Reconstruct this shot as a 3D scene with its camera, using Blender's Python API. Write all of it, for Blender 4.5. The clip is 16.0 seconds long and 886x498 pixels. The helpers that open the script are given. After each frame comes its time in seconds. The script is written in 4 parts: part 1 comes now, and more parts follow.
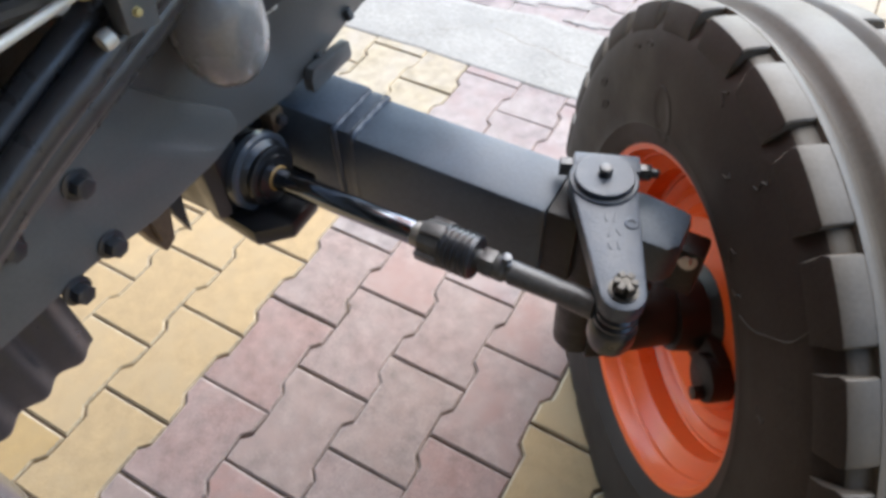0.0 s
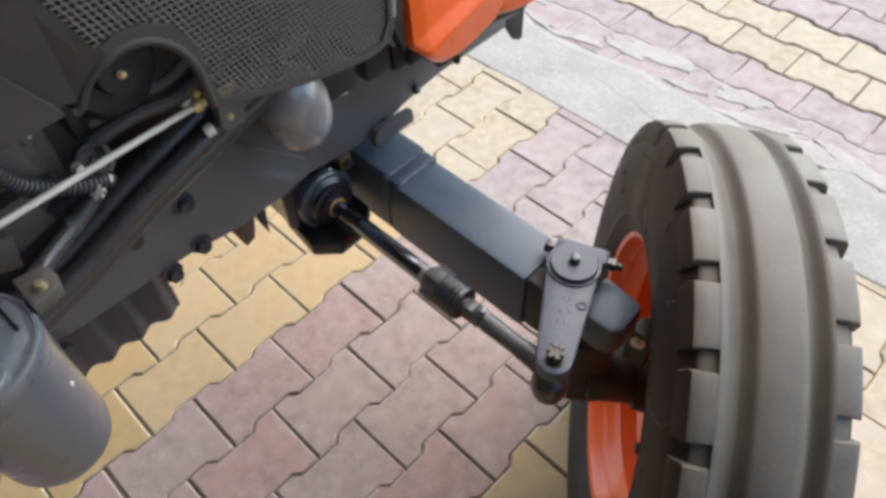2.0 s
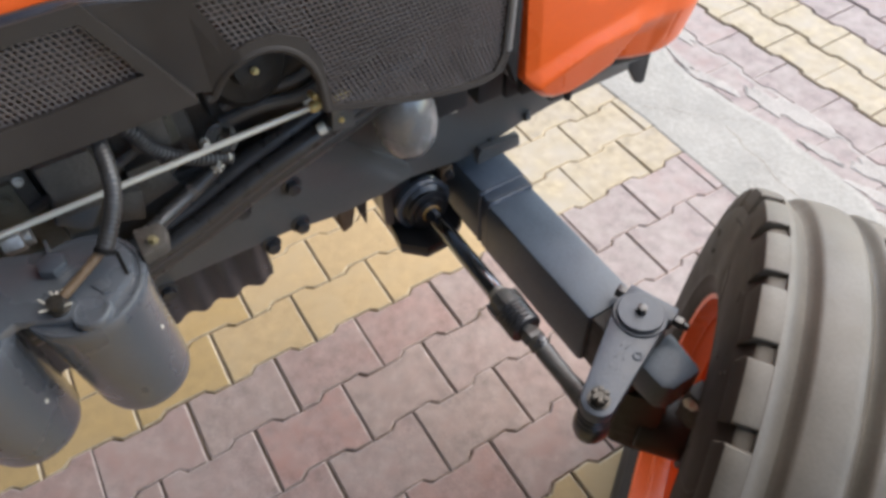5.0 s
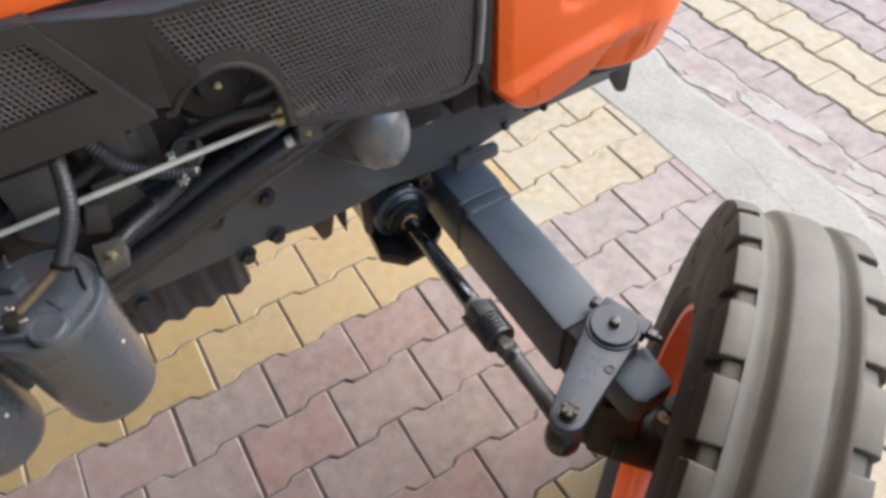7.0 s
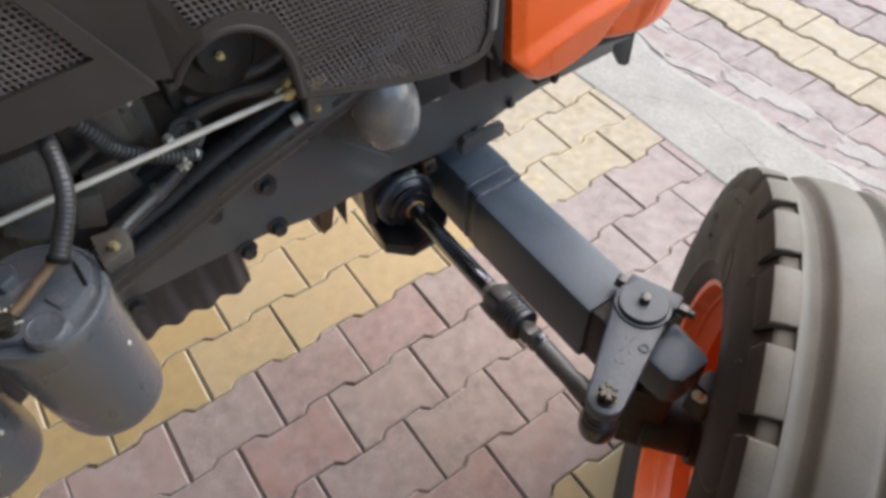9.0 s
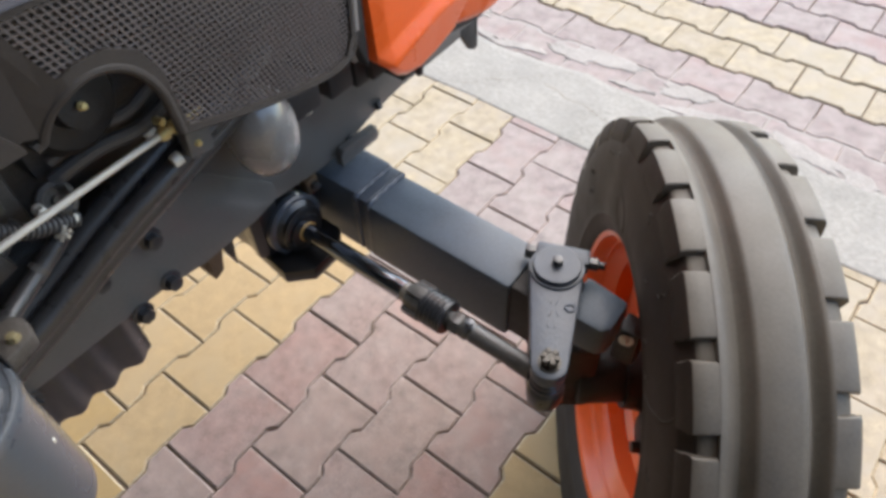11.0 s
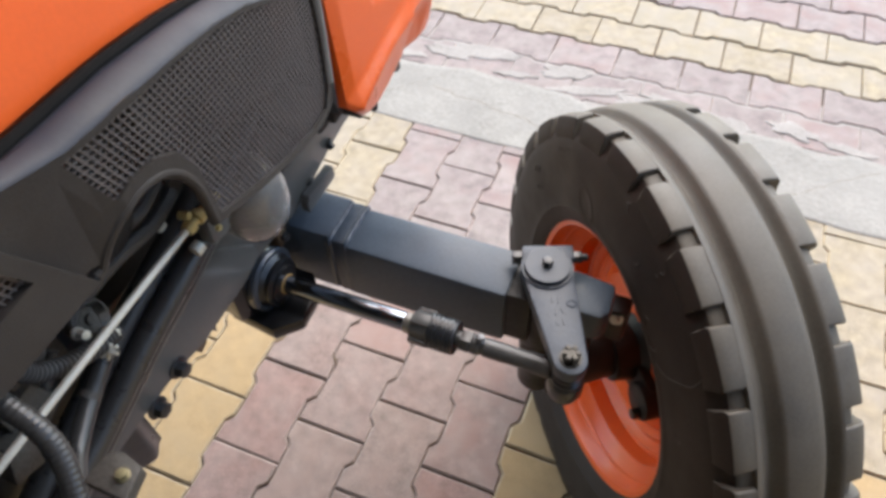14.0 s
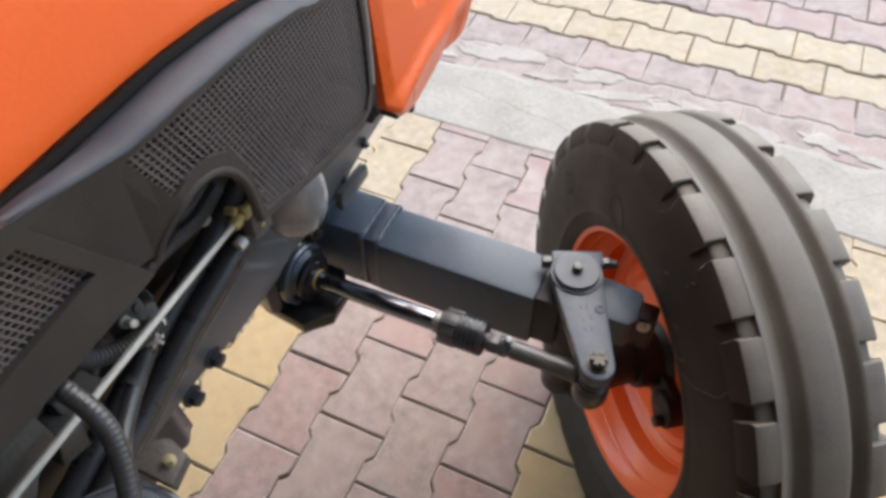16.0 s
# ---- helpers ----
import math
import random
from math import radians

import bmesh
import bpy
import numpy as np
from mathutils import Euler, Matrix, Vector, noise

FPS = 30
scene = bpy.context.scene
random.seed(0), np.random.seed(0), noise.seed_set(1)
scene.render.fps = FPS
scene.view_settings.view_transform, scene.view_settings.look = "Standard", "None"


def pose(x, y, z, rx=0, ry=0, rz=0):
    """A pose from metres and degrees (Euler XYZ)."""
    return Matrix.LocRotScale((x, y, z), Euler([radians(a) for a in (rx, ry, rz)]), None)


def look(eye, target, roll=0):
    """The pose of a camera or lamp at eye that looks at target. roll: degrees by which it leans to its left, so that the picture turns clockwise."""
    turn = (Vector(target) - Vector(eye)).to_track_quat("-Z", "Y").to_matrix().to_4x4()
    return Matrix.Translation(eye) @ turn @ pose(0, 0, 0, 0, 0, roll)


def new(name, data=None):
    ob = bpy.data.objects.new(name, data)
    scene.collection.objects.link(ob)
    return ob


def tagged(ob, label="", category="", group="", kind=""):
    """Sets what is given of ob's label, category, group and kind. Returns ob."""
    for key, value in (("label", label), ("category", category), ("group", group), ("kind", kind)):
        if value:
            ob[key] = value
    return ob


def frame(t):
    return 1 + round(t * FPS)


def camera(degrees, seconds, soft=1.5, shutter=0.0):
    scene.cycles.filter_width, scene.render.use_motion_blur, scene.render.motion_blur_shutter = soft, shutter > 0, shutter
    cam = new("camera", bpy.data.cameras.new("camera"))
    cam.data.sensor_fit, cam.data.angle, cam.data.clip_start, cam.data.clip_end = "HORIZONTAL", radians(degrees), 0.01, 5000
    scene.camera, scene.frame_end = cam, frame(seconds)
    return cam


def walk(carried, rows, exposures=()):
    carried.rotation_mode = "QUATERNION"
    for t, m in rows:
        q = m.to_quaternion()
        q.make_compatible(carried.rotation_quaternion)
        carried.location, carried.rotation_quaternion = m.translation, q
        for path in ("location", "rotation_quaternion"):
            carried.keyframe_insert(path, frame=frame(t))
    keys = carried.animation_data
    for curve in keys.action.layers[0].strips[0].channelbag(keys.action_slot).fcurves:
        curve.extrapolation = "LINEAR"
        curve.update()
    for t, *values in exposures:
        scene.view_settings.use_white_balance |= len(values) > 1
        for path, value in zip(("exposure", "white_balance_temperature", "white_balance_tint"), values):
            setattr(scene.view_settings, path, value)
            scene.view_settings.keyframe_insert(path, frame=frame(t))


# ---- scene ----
cam = camera(65.2, 16.0, soft=3.5)
PATH = [
    (0, (0.761, -0.301, 1.101), (0.114, 0.775, -0.455), -2.2),
    (0.5, (0.785, -0.318, 1.183), (0.128, 0.755, -0.371), -2.3),
    (1, (0.831, -0.342, 1.279), (0.099, 0.676, -0.279), -2.3),
    (1.5, (0.876, -0.333, 1.32), (0.06, 0.618, -0.239), -2.5),
    (2, (0.91, -0.277, 1.297), (0.016, 0.583, -0.272), -2.6),
    (2.5, (0.95, -0.239, 1.304), (-0.099, 0.437, -0.259), -2.5),
    (3, (0.945, -0.24, 1.31), (-0.147, 0.383, -0.246), -2.2),
    (5.5, (0.951, -0.255, 1.348), (-0.147, 0.363, -0.205), -2.5),
    (6, (0.957, -0.235, 1.35), (-0.144, 0.379, -0.202), -2.7),
    (6.5, (0.961, -0.217, 1.353), (-0.139, 0.393, -0.202), -2.6),
    (7, (0.958, -0.213, 1.35), (-0.144, 0.396, -0.204), -2.6),
    (7.5, (0.956, -0.214, 1.35), (-0.147, 0.398, -0.202), -2.5),
    (8, (0.934, -0.217, 1.317), (-0.162, 0.398, -0.239), -2.6),
    (8.5, (0.92, -0.243, 1.287), (-0.161, 0.408, -0.264), -2.7),
    (9, (0.916, -0.253, 1.295), (-0.15, 0.428, -0.254), -2.7),
    (9.5, (0.936, -0.251, 1.298), (-0.117, 0.443, -0.254), -2.9),
    (10, (0.958, -0.262, 1.295), (-0.059, 0.495, -0.252), -2.6),
    (12.5, (0.737, -0.328, 1.265), (0.231, 0.825, -0.289), -3.0),
    (13, (0.748, -0.335, 1.295), (0.249, 0.819, -0.26), -2.8),
    (13.5, (0.753, -0.346, 1.31), (0.253, 0.805, -0.247), -2.7),
    (14, (0.748, -0.354, 1.325), (0.241, 0.794, -0.233), -2.5),
    (14.5, (0.744, -0.358, 1.333), (0.229, 0.785, -0.226), -2.3),
    (15, (0.739, -0.364, 1.334), (0.209, 0.771, -0.225), -2.4),
    (15.5, (0.736, -0.365, 1.339), (0.195, 0.763, -0.221), -2.2),
    (16, (0.734, -0.364, 1.337), (0.181, 0.759, -0.223), -2.3),
]
walk(cam, [(t, look(eye, target, roll)) for t, eye, target, roll in PATH], exposures=[(0, 2.35, 6750, 8), (1.5, 2.24, 7050, 9), (3, 2.08, 7250, 10), (5.5, 2.13, 7300, 10), (7, 2.14, 7300, 10), (8, 2.03, 7400, 10), (10, 2.10, 7300, 10), (16, 2.14, 7300, 10)])

# ---- light ----
SUN_DIR = Vector((-0.05, 0.61, 0.775)).normalized()
world = bpy.data.worlds.new("world")
scene.world = world
world.use_nodes = True
wn = world.node_tree
sky = wn.nodes.new("ShaderNodeTexSky")
sky.sky_type = "NISHITA"
sky.sun_disc = False
sky.dust_density, sky.air_density, sky.ozone_density = 0.8, 1.0, 1.5
sky.sun_elevation = math.asin(SUN_DIR.z)
sky.sun_rotation = math.atan2(SUN_DIR.x, SUN_DIR.y)
wn.links.new(sky.outputs[0], wn.nodes["Background"].inputs[0])
wn.nodes["Background"].inputs[1].default_value = 0.15
sun = new("sun", bpy.data.lights.new("sun", "SUN"))
sun.data.energy, sun.data.angle, sun.data.color = 1.1, radians(78), (1.0, 0.95, 0.88)
sun.matrix_world = look(SUN_DIR * 10, (0, 0, 0))


# ---- materials ----
def material(name, color, rough=0.5, metal=0.0, scale=40.0, vary=0.25, bump=0.15, fine=260.0, coat=0.0, dust=0.0, dust_color=(0.3, 0.27, 0.22), per_object=0.0, spec=0.5, world_space=False, patch=None, island=False, patch_from=1.0, patch_to=1.6, random_share=1.0):
    """A procedural surface: base colour varied at two scales, uneven gloss, fine relief, optional dust in patches."""
    m = bpy.data.materials.new(name)
    m.use_nodes = True
    n, l = m.node_tree.nodes, m.node_tree.links
    b = n["Principled BSDF"]
    b.inputs["Metallic"].default_value = metal
    b.inputs["Coat Weight"].default_value = coat
    b.inputs["Coat Roughness"].default_value = 0.15
    b.inputs["Specular IOR Level"].default_value = spec
    co = n.new("ShaderNodeTexCoord")
    big, small = n.new("ShaderNodeTexNoise"), n.new("ShaderNodeTexNoise")
    big.inputs["Scale"].default_value, big.inputs["Detail"].default_value = scale, 4
    small.inputs["Scale"].default_value, small.inputs["Detail"].default_value = fine, 3
    place = n.new("ShaderNodeNewGeometry").outputs["Position"] if world_space else co.outputs["Object"]
    for t in (big, small):
        l.new(place, t.inputs["Vector"])
    add = n.new("ShaderNodeMath")
    add.operation = "ADD"
    l.new(big.outputs[0], add.inputs[0])
    l.new(small.outputs[0], add.inputs[1])
    ramp = n.new("ShaderNodeMapRange")
    ramp.inputs[1].default_value, ramp.inputs[2].default_value = 0.6, 1.4
    ramp.inputs[3].default_value, ramp.inputs[4].default_value = 1 - vary, 1 + vary
    l.new(add.outputs[0], ramp.inputs[0])
    fac = ramp.outputs[0]
    if per_object:
        info = n.new("ShaderNodeNewGeometry" if island else "ShaderNodeObjectInfo")
        r2 = n.new("ShaderNodeMapRange")
        r2.inputs[3].default_value, r2.inputs[4].default_value = 1 - per_object, 1 + per_object
        l.new(info.outputs["Random Per Island" if island else "Random"], r2.inputs[0])
        mul = n.new("ShaderNodeMath")
        mul.operation = "MULTIPLY"
        l.new(fac, mul.inputs[0])
        l.new(r2.outputs[0], mul.inputs[1])
        fac = mul.outputs[0]
    mix = n.new("ShaderNodeVectorMath")
    mix.operation = "SCALE"
    mix.inputs[0].default_value = color
    l.new(fac, mix.inputs["Scale"])
    col = mix.outputs[0]
    if patch:
        pn = n.new("ShaderNodeTexNoise")
        pn.inputs["Scale"].default_value, pn.inputs["Detail"].default_value = 13.0, 6
        l.new(place, pn.inputs["Vector"])
        pi = n.new("ShaderNodeNewGeometry" if island else "ShaderNodeObjectInfo")
        pa = n.new("ShaderNodeMath")
        pa.operation = "ADD"
        l.new(pn.outputs[0], pa.inputs[0])
        share = n.new("ShaderNodeMath")
        share.operation = "MULTIPLY"
        share.inputs[1].default_value = random_share
        l.new(pi.outputs["Random Per Island" if island else "Random"], share.inputs[0])
        l.new(share.outputs[0], pa.inputs[1])
        pr = n.new("ShaderNodeMapRange")
        pr.inputs[1].default_value, pr.inputs[2].default_value = patch_from, patch_to
        l.new(pa.outputs[0], pr.inputs[0])
        pm = n.new("ShaderNodeMix")
        pm.data_type = "RGBA"
        l.new(pr.outputs[0], pm.inputs["Factor"])
        l.new(col, pm.inputs["A"])
        pm.inputs["B"].default_value = (*patch, 1)
        col = pm.outputs["Result"]
    if dust:
        dn = n.new("ShaderNodeTexNoise")
        dn.inputs["Scale"].default_value, dn.inputs["Detail"].default_value = scale * 0.4, 6
        l.new(place, dn.inputs["Vector"])
        dr = n.new("ShaderNodeMapRange")
        dr.inputs[1].default_value, dr.inputs[2].default_value = 0.35, 0.75
        dr.inputs[3].default_value, dr.inputs[4].default_value = 0.0, dust
        l.new(dn.outputs[0], dr.inputs[0])
        dm = n.new("ShaderNodeMix")
        dm.data_type = "RGBA"
        l.new(dr.outputs[0], dm.inputs["Factor"])
        l.new(col, dm.inputs["A"])
        dm.inputs["B"].default_value = (*dust_color, 1)
        col = dm.outputs["Result"]
    l.new(col, b.inputs["Base Color"])
    rr = n.new("ShaderNodeMapRange")
    rr.inputs[1].default_value, rr.inputs[2].default_value = 0.3, 0.7
    rr.inputs[3].default_value, rr.inputs[4].default_value = max(0.03, rough - 0.08), min(1.0, rough + 0.1)
    l.new(big.outputs[0], rr.inputs[0])
    l.new(rr.outputs[0], b.inputs["Roughness"])
    if bump:
        bp = n.new("ShaderNodeBump")
        bp.inputs["Strength"].default_value, bp.inputs["Distance"].default_value = bump, 0.002
        l.new(add.outputs[0], bp.inputs["Height"])
        l.new(bp.outputs[0], b.inputs["Normal"])
    return m


def paver_material(name, color, patch, per_object, island, dust=0.0, vary=0.42):
    return material(name, color, 0.85, scale=34, vary=vary, bump=0.4, fine=400, per_object=per_object, spec=0.3, world_space=True, patch=patch, island=island, patch_from=0.68, patch_to=0.95, random_share=0.36, dust=dust, dust_color=(0.385, 0.345, 0.305))


RED, RED_FIELD = [paver_material("red paver concrete", (0.276, 0.201, 0.175), (0.292, 0.184, 0.156), 0.08, i, 0.30) for i in (False, True)]
YELLOW, YELLOW_FIELD = [paver_material("yellow paver concrete", (0.368, 0.263, 0.141), (0.372, 0.276, 0.158), 0.05, i, 0.0, 0.2) for i in (False, True)]
# Dusty, paler copies of red and yellow: brighter light put into the colour.
PINK, PINK_FIELD = [paver_material("dusty light-paled pink paver concrete", (0.258, 0.211, 0.197), (0.275, 0.195, 0.178), 0.10, i, 0.5) for i in (False, True)]
STRAW, STRAW_FIELD = [paver_material("dusty light-paled straw paver concrete", (0.330, 0.274, 0.187), (0.318, 0.276, 0.205), 0.07, i, 0.45) for i in (False, True)]
RICH = paver_material("deep red paver concrete", (0.282, 0.184, 0.158), (0.310, 0.156, 0.124), 0.08, False, 0.28)
OCHRE = paver_material("ochre paver concrete", (0.345, 0.236, 0.106), (0.350, 0.245, 0.120), 0.06, False, 0.0, 0.2)
ASHEN = paver_material("ashen brown paver concrete", (0.270, 0.202, 0.173), (0.290, 0.196, 0.164), 0.08, False, 0.2)
RED_EDGE = material("worn red paver arris", (0.33, 0.265, 0.235), 0.9, scale=18, vary=0.45, bump=0.5, fine=220, spec=0.3, world_space=True)
YELLOW_EDGE = material("worn yellow paver arris", (0.42, 0.345, 0.235), 0.9, scale=18, vary=0.4, bump=0.5, fine=220, spec=0.3, world_space=True)
CONCRETE = material("pale concrete", (0.275, 0.260, 0.230), 0.9, scale=7, vary=0.28, bump=0.8, fine=90, spec=0.3, world_space=True, patch=(0.235, 0.224, 0.200), patch_from=0.45, patch_to=0.8, random_share=0.0, dust=0.6, dust_color=(0.330, 0.314, 0.284))
SMEAR = material("cement dust", (0.315, 0.290, 0.262), 0.95, scale=14, vary=0.22, bump=0.6, fine=160, spec=0.2, world_space=True)
SOIL = material("joint sand", (0.16, 0.12, 0.085), 0.95, scale=20, vary=0.4, bump=0.6)
DARKSTEEL = material("black painted steel", (0.020, 0.022, 0.026), 0.34, scale=30, vary=0.2, bump=0.1, dust=0.06, dust_color=(0.12, 0.11, 0.10), coat=0.3)
STEEL = material("dark grey painted steel", (0.044, 0.055, 0.070), 0.36, scale=25, vary=0.18, bump=0.08, dust=0.12, dust_color=(0.12, 0.12, 0.12), coat=0.5, spec=0.7)
RAIL = material("mid grey painted steel", (0.080, 0.081, 0.079), 0.36, scale=25, vary=0.16, bump=0.07, dust=0.22, dust_color=(0.085, 0.08, 0.076), coat=0.3, spec=0.5)
BEAM = material("blue grey painted steel", (0.060, 0.081, 0.108), 0.48, scale=22, vary=0.26, bump=0.08, dust=0.10, dust_color=(0.12, 0.125, 0.13), coat=0.1, spec=0.35)
CASTING = material("grey painted cast iron", (0.042, 0.056, 0.078), 0.40, scale=60, vary=0.18, bump=0.35, fine=420, dust=0.10, dust_color=(0.11, 0.11, 0.115), coat=0.12, spec=0.4)
GLOSS = material("gloss black paint", (0.009, 0.0095, 0.011), 0.36, scale=40, vary=0.25, bump=0.08, spec=0.45, coat=0.25)
SEAL = material("matt black foam seal", (0.008, 0.008, 0.008), 0.92, scale=60, vary=0.2, bump=0.2, spec=0.1)
BLACK = material("black rubber", (0.018, 0.018, 0.019), 0.55, scale=50, vary=0.25, bump=0.15)
PLASTIC = material("dark panel plastic", (0.032, 0.0270, 0.0243), 0.6, scale=30, vary=0.15, bump=0.3, fine=900, dust=0.05, spec=0.35)
MESH = material("grille wire", (0.108, 0.094, 0.090), 0.5, scale=30, vary=0.15, bump=0.1)
LEDGE = material("smooth panel plastic", (0.020, 0.024, 0.035), 0.46, scale=30, vary=0.12, bump=0.05, spec=0.25)
ORANGE = material("orange paint", (0.80, 0.118, 0.021), 0.32, scale=8, vary=0.06, bump=0.02, coat=0.14, spec=0.32, dust=0.05, dust_color=(0.5, 0.3, 0.2))
SIDEWALL = material("black tyre sidewall", (0.0235, 0.0180, 0.0150), 0.66, scale=18, vary=0.35, bump=0.12, dust=0.25, dust_color=(0.070, 0.052, 0.040), spec=0.3)
TREAD = material("dusty tread rubber", (0.077, 0.068, 0.055), 0.56, scale=22, vary=0.26, bump=0.08, dust=0.55, dust_color=(0.144, 0.126, 0.100))
SEAM = material("pale worn rubber edge", (0.042, 0.036, 0.031), 0.7, scale=60, vary=0.3, bump=0.1)
CHROME = material("chromed steel", (0.27, 0.29, 0.33), 0.12, metal=1.0, vary=0.08, bump=0.02)
ZINC = material("yellow zinc plated steel", (0.52, 0.43, 0.20), 0.4, metal=0.5, vary=0.2, bump=0.1)
TARNISHED = material("tarnished zinc plated steel", (0.24, 0.205, 0.115), 0.5, metal=0.5, vary=0.3, bump=0.2)
BRIGHT = material("bright plated steel", (0.56, 0.54, 0.47), 0.42, metal=0.3, vary=0.1, bump=0.05)
BRASS = material("orange rubber wiper seal", (0.34, 0.20, 0.06), 0.5, vary=0.2)
DARK = material("oily engine casting", (0.058, 0.053, 0.048), 0.55, scale=40, vary=0.35, bump=0.4, dust=0.2, dust_color=(0.10, 0.08, 0.06))
CAN = material("grey enamel", (0.066, 0.075, 0.086), 0.25, scale=16, vary=0.1, bump=0.03, coat=0.5, spec=0.6)
BOWL = material("smoky grey bowl plastic", (0.175, 0.173, 0.170), 0.24, scale=20, vary=0.15, bump=0.02, coat=0.6)
HOSE = material("hose rubber", (0.034, 0.033, 0.033), 0.32, scale=70, vary=0.2, bump=0.1)
SCUFFED = material("scuffed grey painted steel", (0.050, 0.050, 0.050), 0.38, scale=70, vary=0.4, bump=0.2, dust=0.25, dust_color=(0.17, 0.16, 0.15), coat=0.2)
GREASY = material("greasy plated steel", (0.050, 0.046, 0.040), 0.36, metal=0.6, scale=90, vary=0.5, bump=0.2)
WORN = material("scuffed bare steel", (0.30, 0.285, 0.265), 0.4, metal=0.7, scale=90, vary=0.4, bump=0.3)
PLASTER = material("grey plaster", (0.42, 0.41, 0.39), 0.9, scale=2, vary=0.1, bump=0.2, fine=60, world_space=True)
OLIVE = material("olive brown bracket paint", (0.060, 0.056, 0.042), 0.5, scale=40, vary=0.25, bump=0.15, dust=0.15)
GREASE = material("black greasy casting", (0.011, 0.010, 0.0095), 0.45, scale=50, vary=0.4, bump=0.4, dust=0.1, dust_color=(0.04, 0.033, 0.026), spec=0.35)
CONDUIT = material("grey wiring conduit plastic", (0.056, 0.055, 0.055), 0.45, scale=60, vary=0.15, bump=0.05)
EDGE_SHEEN = material("panel plastic paled for reflected sky", (0.20, 0.19, 0.18), 0.5, scale=30, vary=0.12, bump=0.05)
# Surface of the unseen wall and roof that hold light back.
SHED = material("dark timber for unseen light blockers", (0.085, 0.075, 0.064), 0.85, scale=3, vary=0.3, bump=0.3, fine=60, world_space=True)
RUST = material("bare rusty steel", (0.12, 0.080, 0.048), 0.5, metal=0.3, scale=60, vary=0.3, bump=0.3)


# ---- building helpers ----
def finish(name, bm, mat, smooth=True):
    me = bpy.data.meshes.new(name)
    bmesh.ops.recalc_face_normals(bm, faces=bm.faces[:])
    bm.to_mesh(me)
    bm.free()
    me.materials.append(mat)
    if smooth:
        me.polygons.foreach_set("use_smooth", [True] * len(me.polygons))
        me.set_sharp_from_angle(angle=radians(32))
    return me


def part(name, bm, mat, parent, label="", smooth=True):
    ob = new(name, finish(name, bm, mat, smooth))
    ob.parent = parent
    if parent.type == "EMPTY":
        ob.matrix_parent_inverse = Matrix.Translation(parent.location).inverted()
    return tagged(ob, label)


def thing(name, place, label, category, kind="", group=""):
    ob = new(name)
    ob.location = place
    ob.empty_display_size = 0.05
    bpy.context.view_layer.update()
    return tagged(ob, label, category, group, kind)


def frame_of(direction):
    return Vector(direction).to_track_quat("Z", "Y").to_matrix()


def cyl(bm, p0, p1, r0, r1=None, seg=24, bevel=0.0):
    """A solid cylinder or cone from p0 to p1, its rims rounded by bevel."""
    p0, p1 = Vector(p0), Vector(p1)
    r1 = r0 if r1 is None else r1
    h = (p1 - p0).length
    prof = [(0.0, r0), (h, r1)]
    if bevel:
        prof = [(0.0, r0 - bevel), (bevel * 0.3, r0 - bevel * 0.3), (bevel, r0), (h - bevel, r1), (h - bevel * 0.3, r1 - bevel * 0.3), (h, r1 - bevel)]
    return lathe(bm, p0, p1 - p0, [(0.0, 0.0), *prof, (h, 0.0)], seg)


def lathe(bm, base, axis, prof, seg=32):
    """Turn a profile of (distance along the axis, radius) about the axis."""
    m = frame_of(axis)
    base = Vector(base)
    rings = []
    for d, r in prof:
        if r <= 1e-6:
            rings.append([bm.verts.new(base + m @ Vector((0, 0, d)))])
        else:
            rings.append([bm.verts.new(base + m @ Vector((r * math.cos(2 * math.pi * k / seg), r * math.sin(2 * math.pi * k / seg), d))) for k in range(seg)])
    for a, b in zip(rings, rings[1:]):
        for k in range(seg):
            j = (k + 1) % seg
            vs = [a[k % len(a)], a[j % len(a)], b[j % len(b)], b[k % len(b)]]
            vs = list(dict.fromkeys(vs))
            if len(vs) > 2:
                bm.faces.new(vs)
    return bm


def box(bm, lo, hi, bevel=0.003, m=None):
    """A box between two corners with rounded edges, moved by the matrix m."""
    lo, hi = Vector(lo), Vector(hi)
    tmp = bmesh.new()
    bmesh.ops.create_cube(tmp, size=1.0, matrix=Matrix.Translation((lo + hi) / 2) @ Matrix.Diagonal((*(hi - lo), 1)))
    if bevel:
        bmesh.ops.bevel(tmp, geom=tmp.edges[:], offset=bevel, segments=2, affect="EDGES", profile=0.6)
    return merge(bm, tmp, m)


def merge(bm, tmp, m=None):
    if m is not None:
        bmesh.ops.transform(tmp, matrix=m, verts=tmp.verts)
    me = bpy.data.meshes.new("tmp")
    tmp.to_mesh(me)
    tmp.free()
    bm.from_mesh(me)
    bpy.data.meshes.remove(me)
    return bm


def prism(bm, outline, lo, hi, axis="x", bevel=0.0, m=None):
    """A plate: a closed outline in the plane across the axis, from lo to hi along it."""
    tmp = bmesh.new()
    place = {"x": lambda a, b, d: (d, a, b), "y": lambda a, b, d: (a, d, b), "z": lambda a, b, d: (a, b, d)}[axis]
    f = tmp.faces.new([tmp.verts.new(place(a, b, lo)) for a, b in outline])
    ext = bmesh.ops.extrude_face_region(tmp, geom=[f])
    shift = Vector(place(0, 0, hi - lo)) if axis != "x" else Vector((hi - lo, 0, 0))
    bmesh.ops.translate(tmp, vec=shift, verts=[v for v in ext["geom"] if isinstance(v, bmesh.types.BMVert)])
    if bevel:
        bmesh.ops.bevel(tmp, geom=tmp.edges[:], offset=bevel, segments=2, affect="EDGES", profile=0.6)
    return merge(bm, tmp, m)


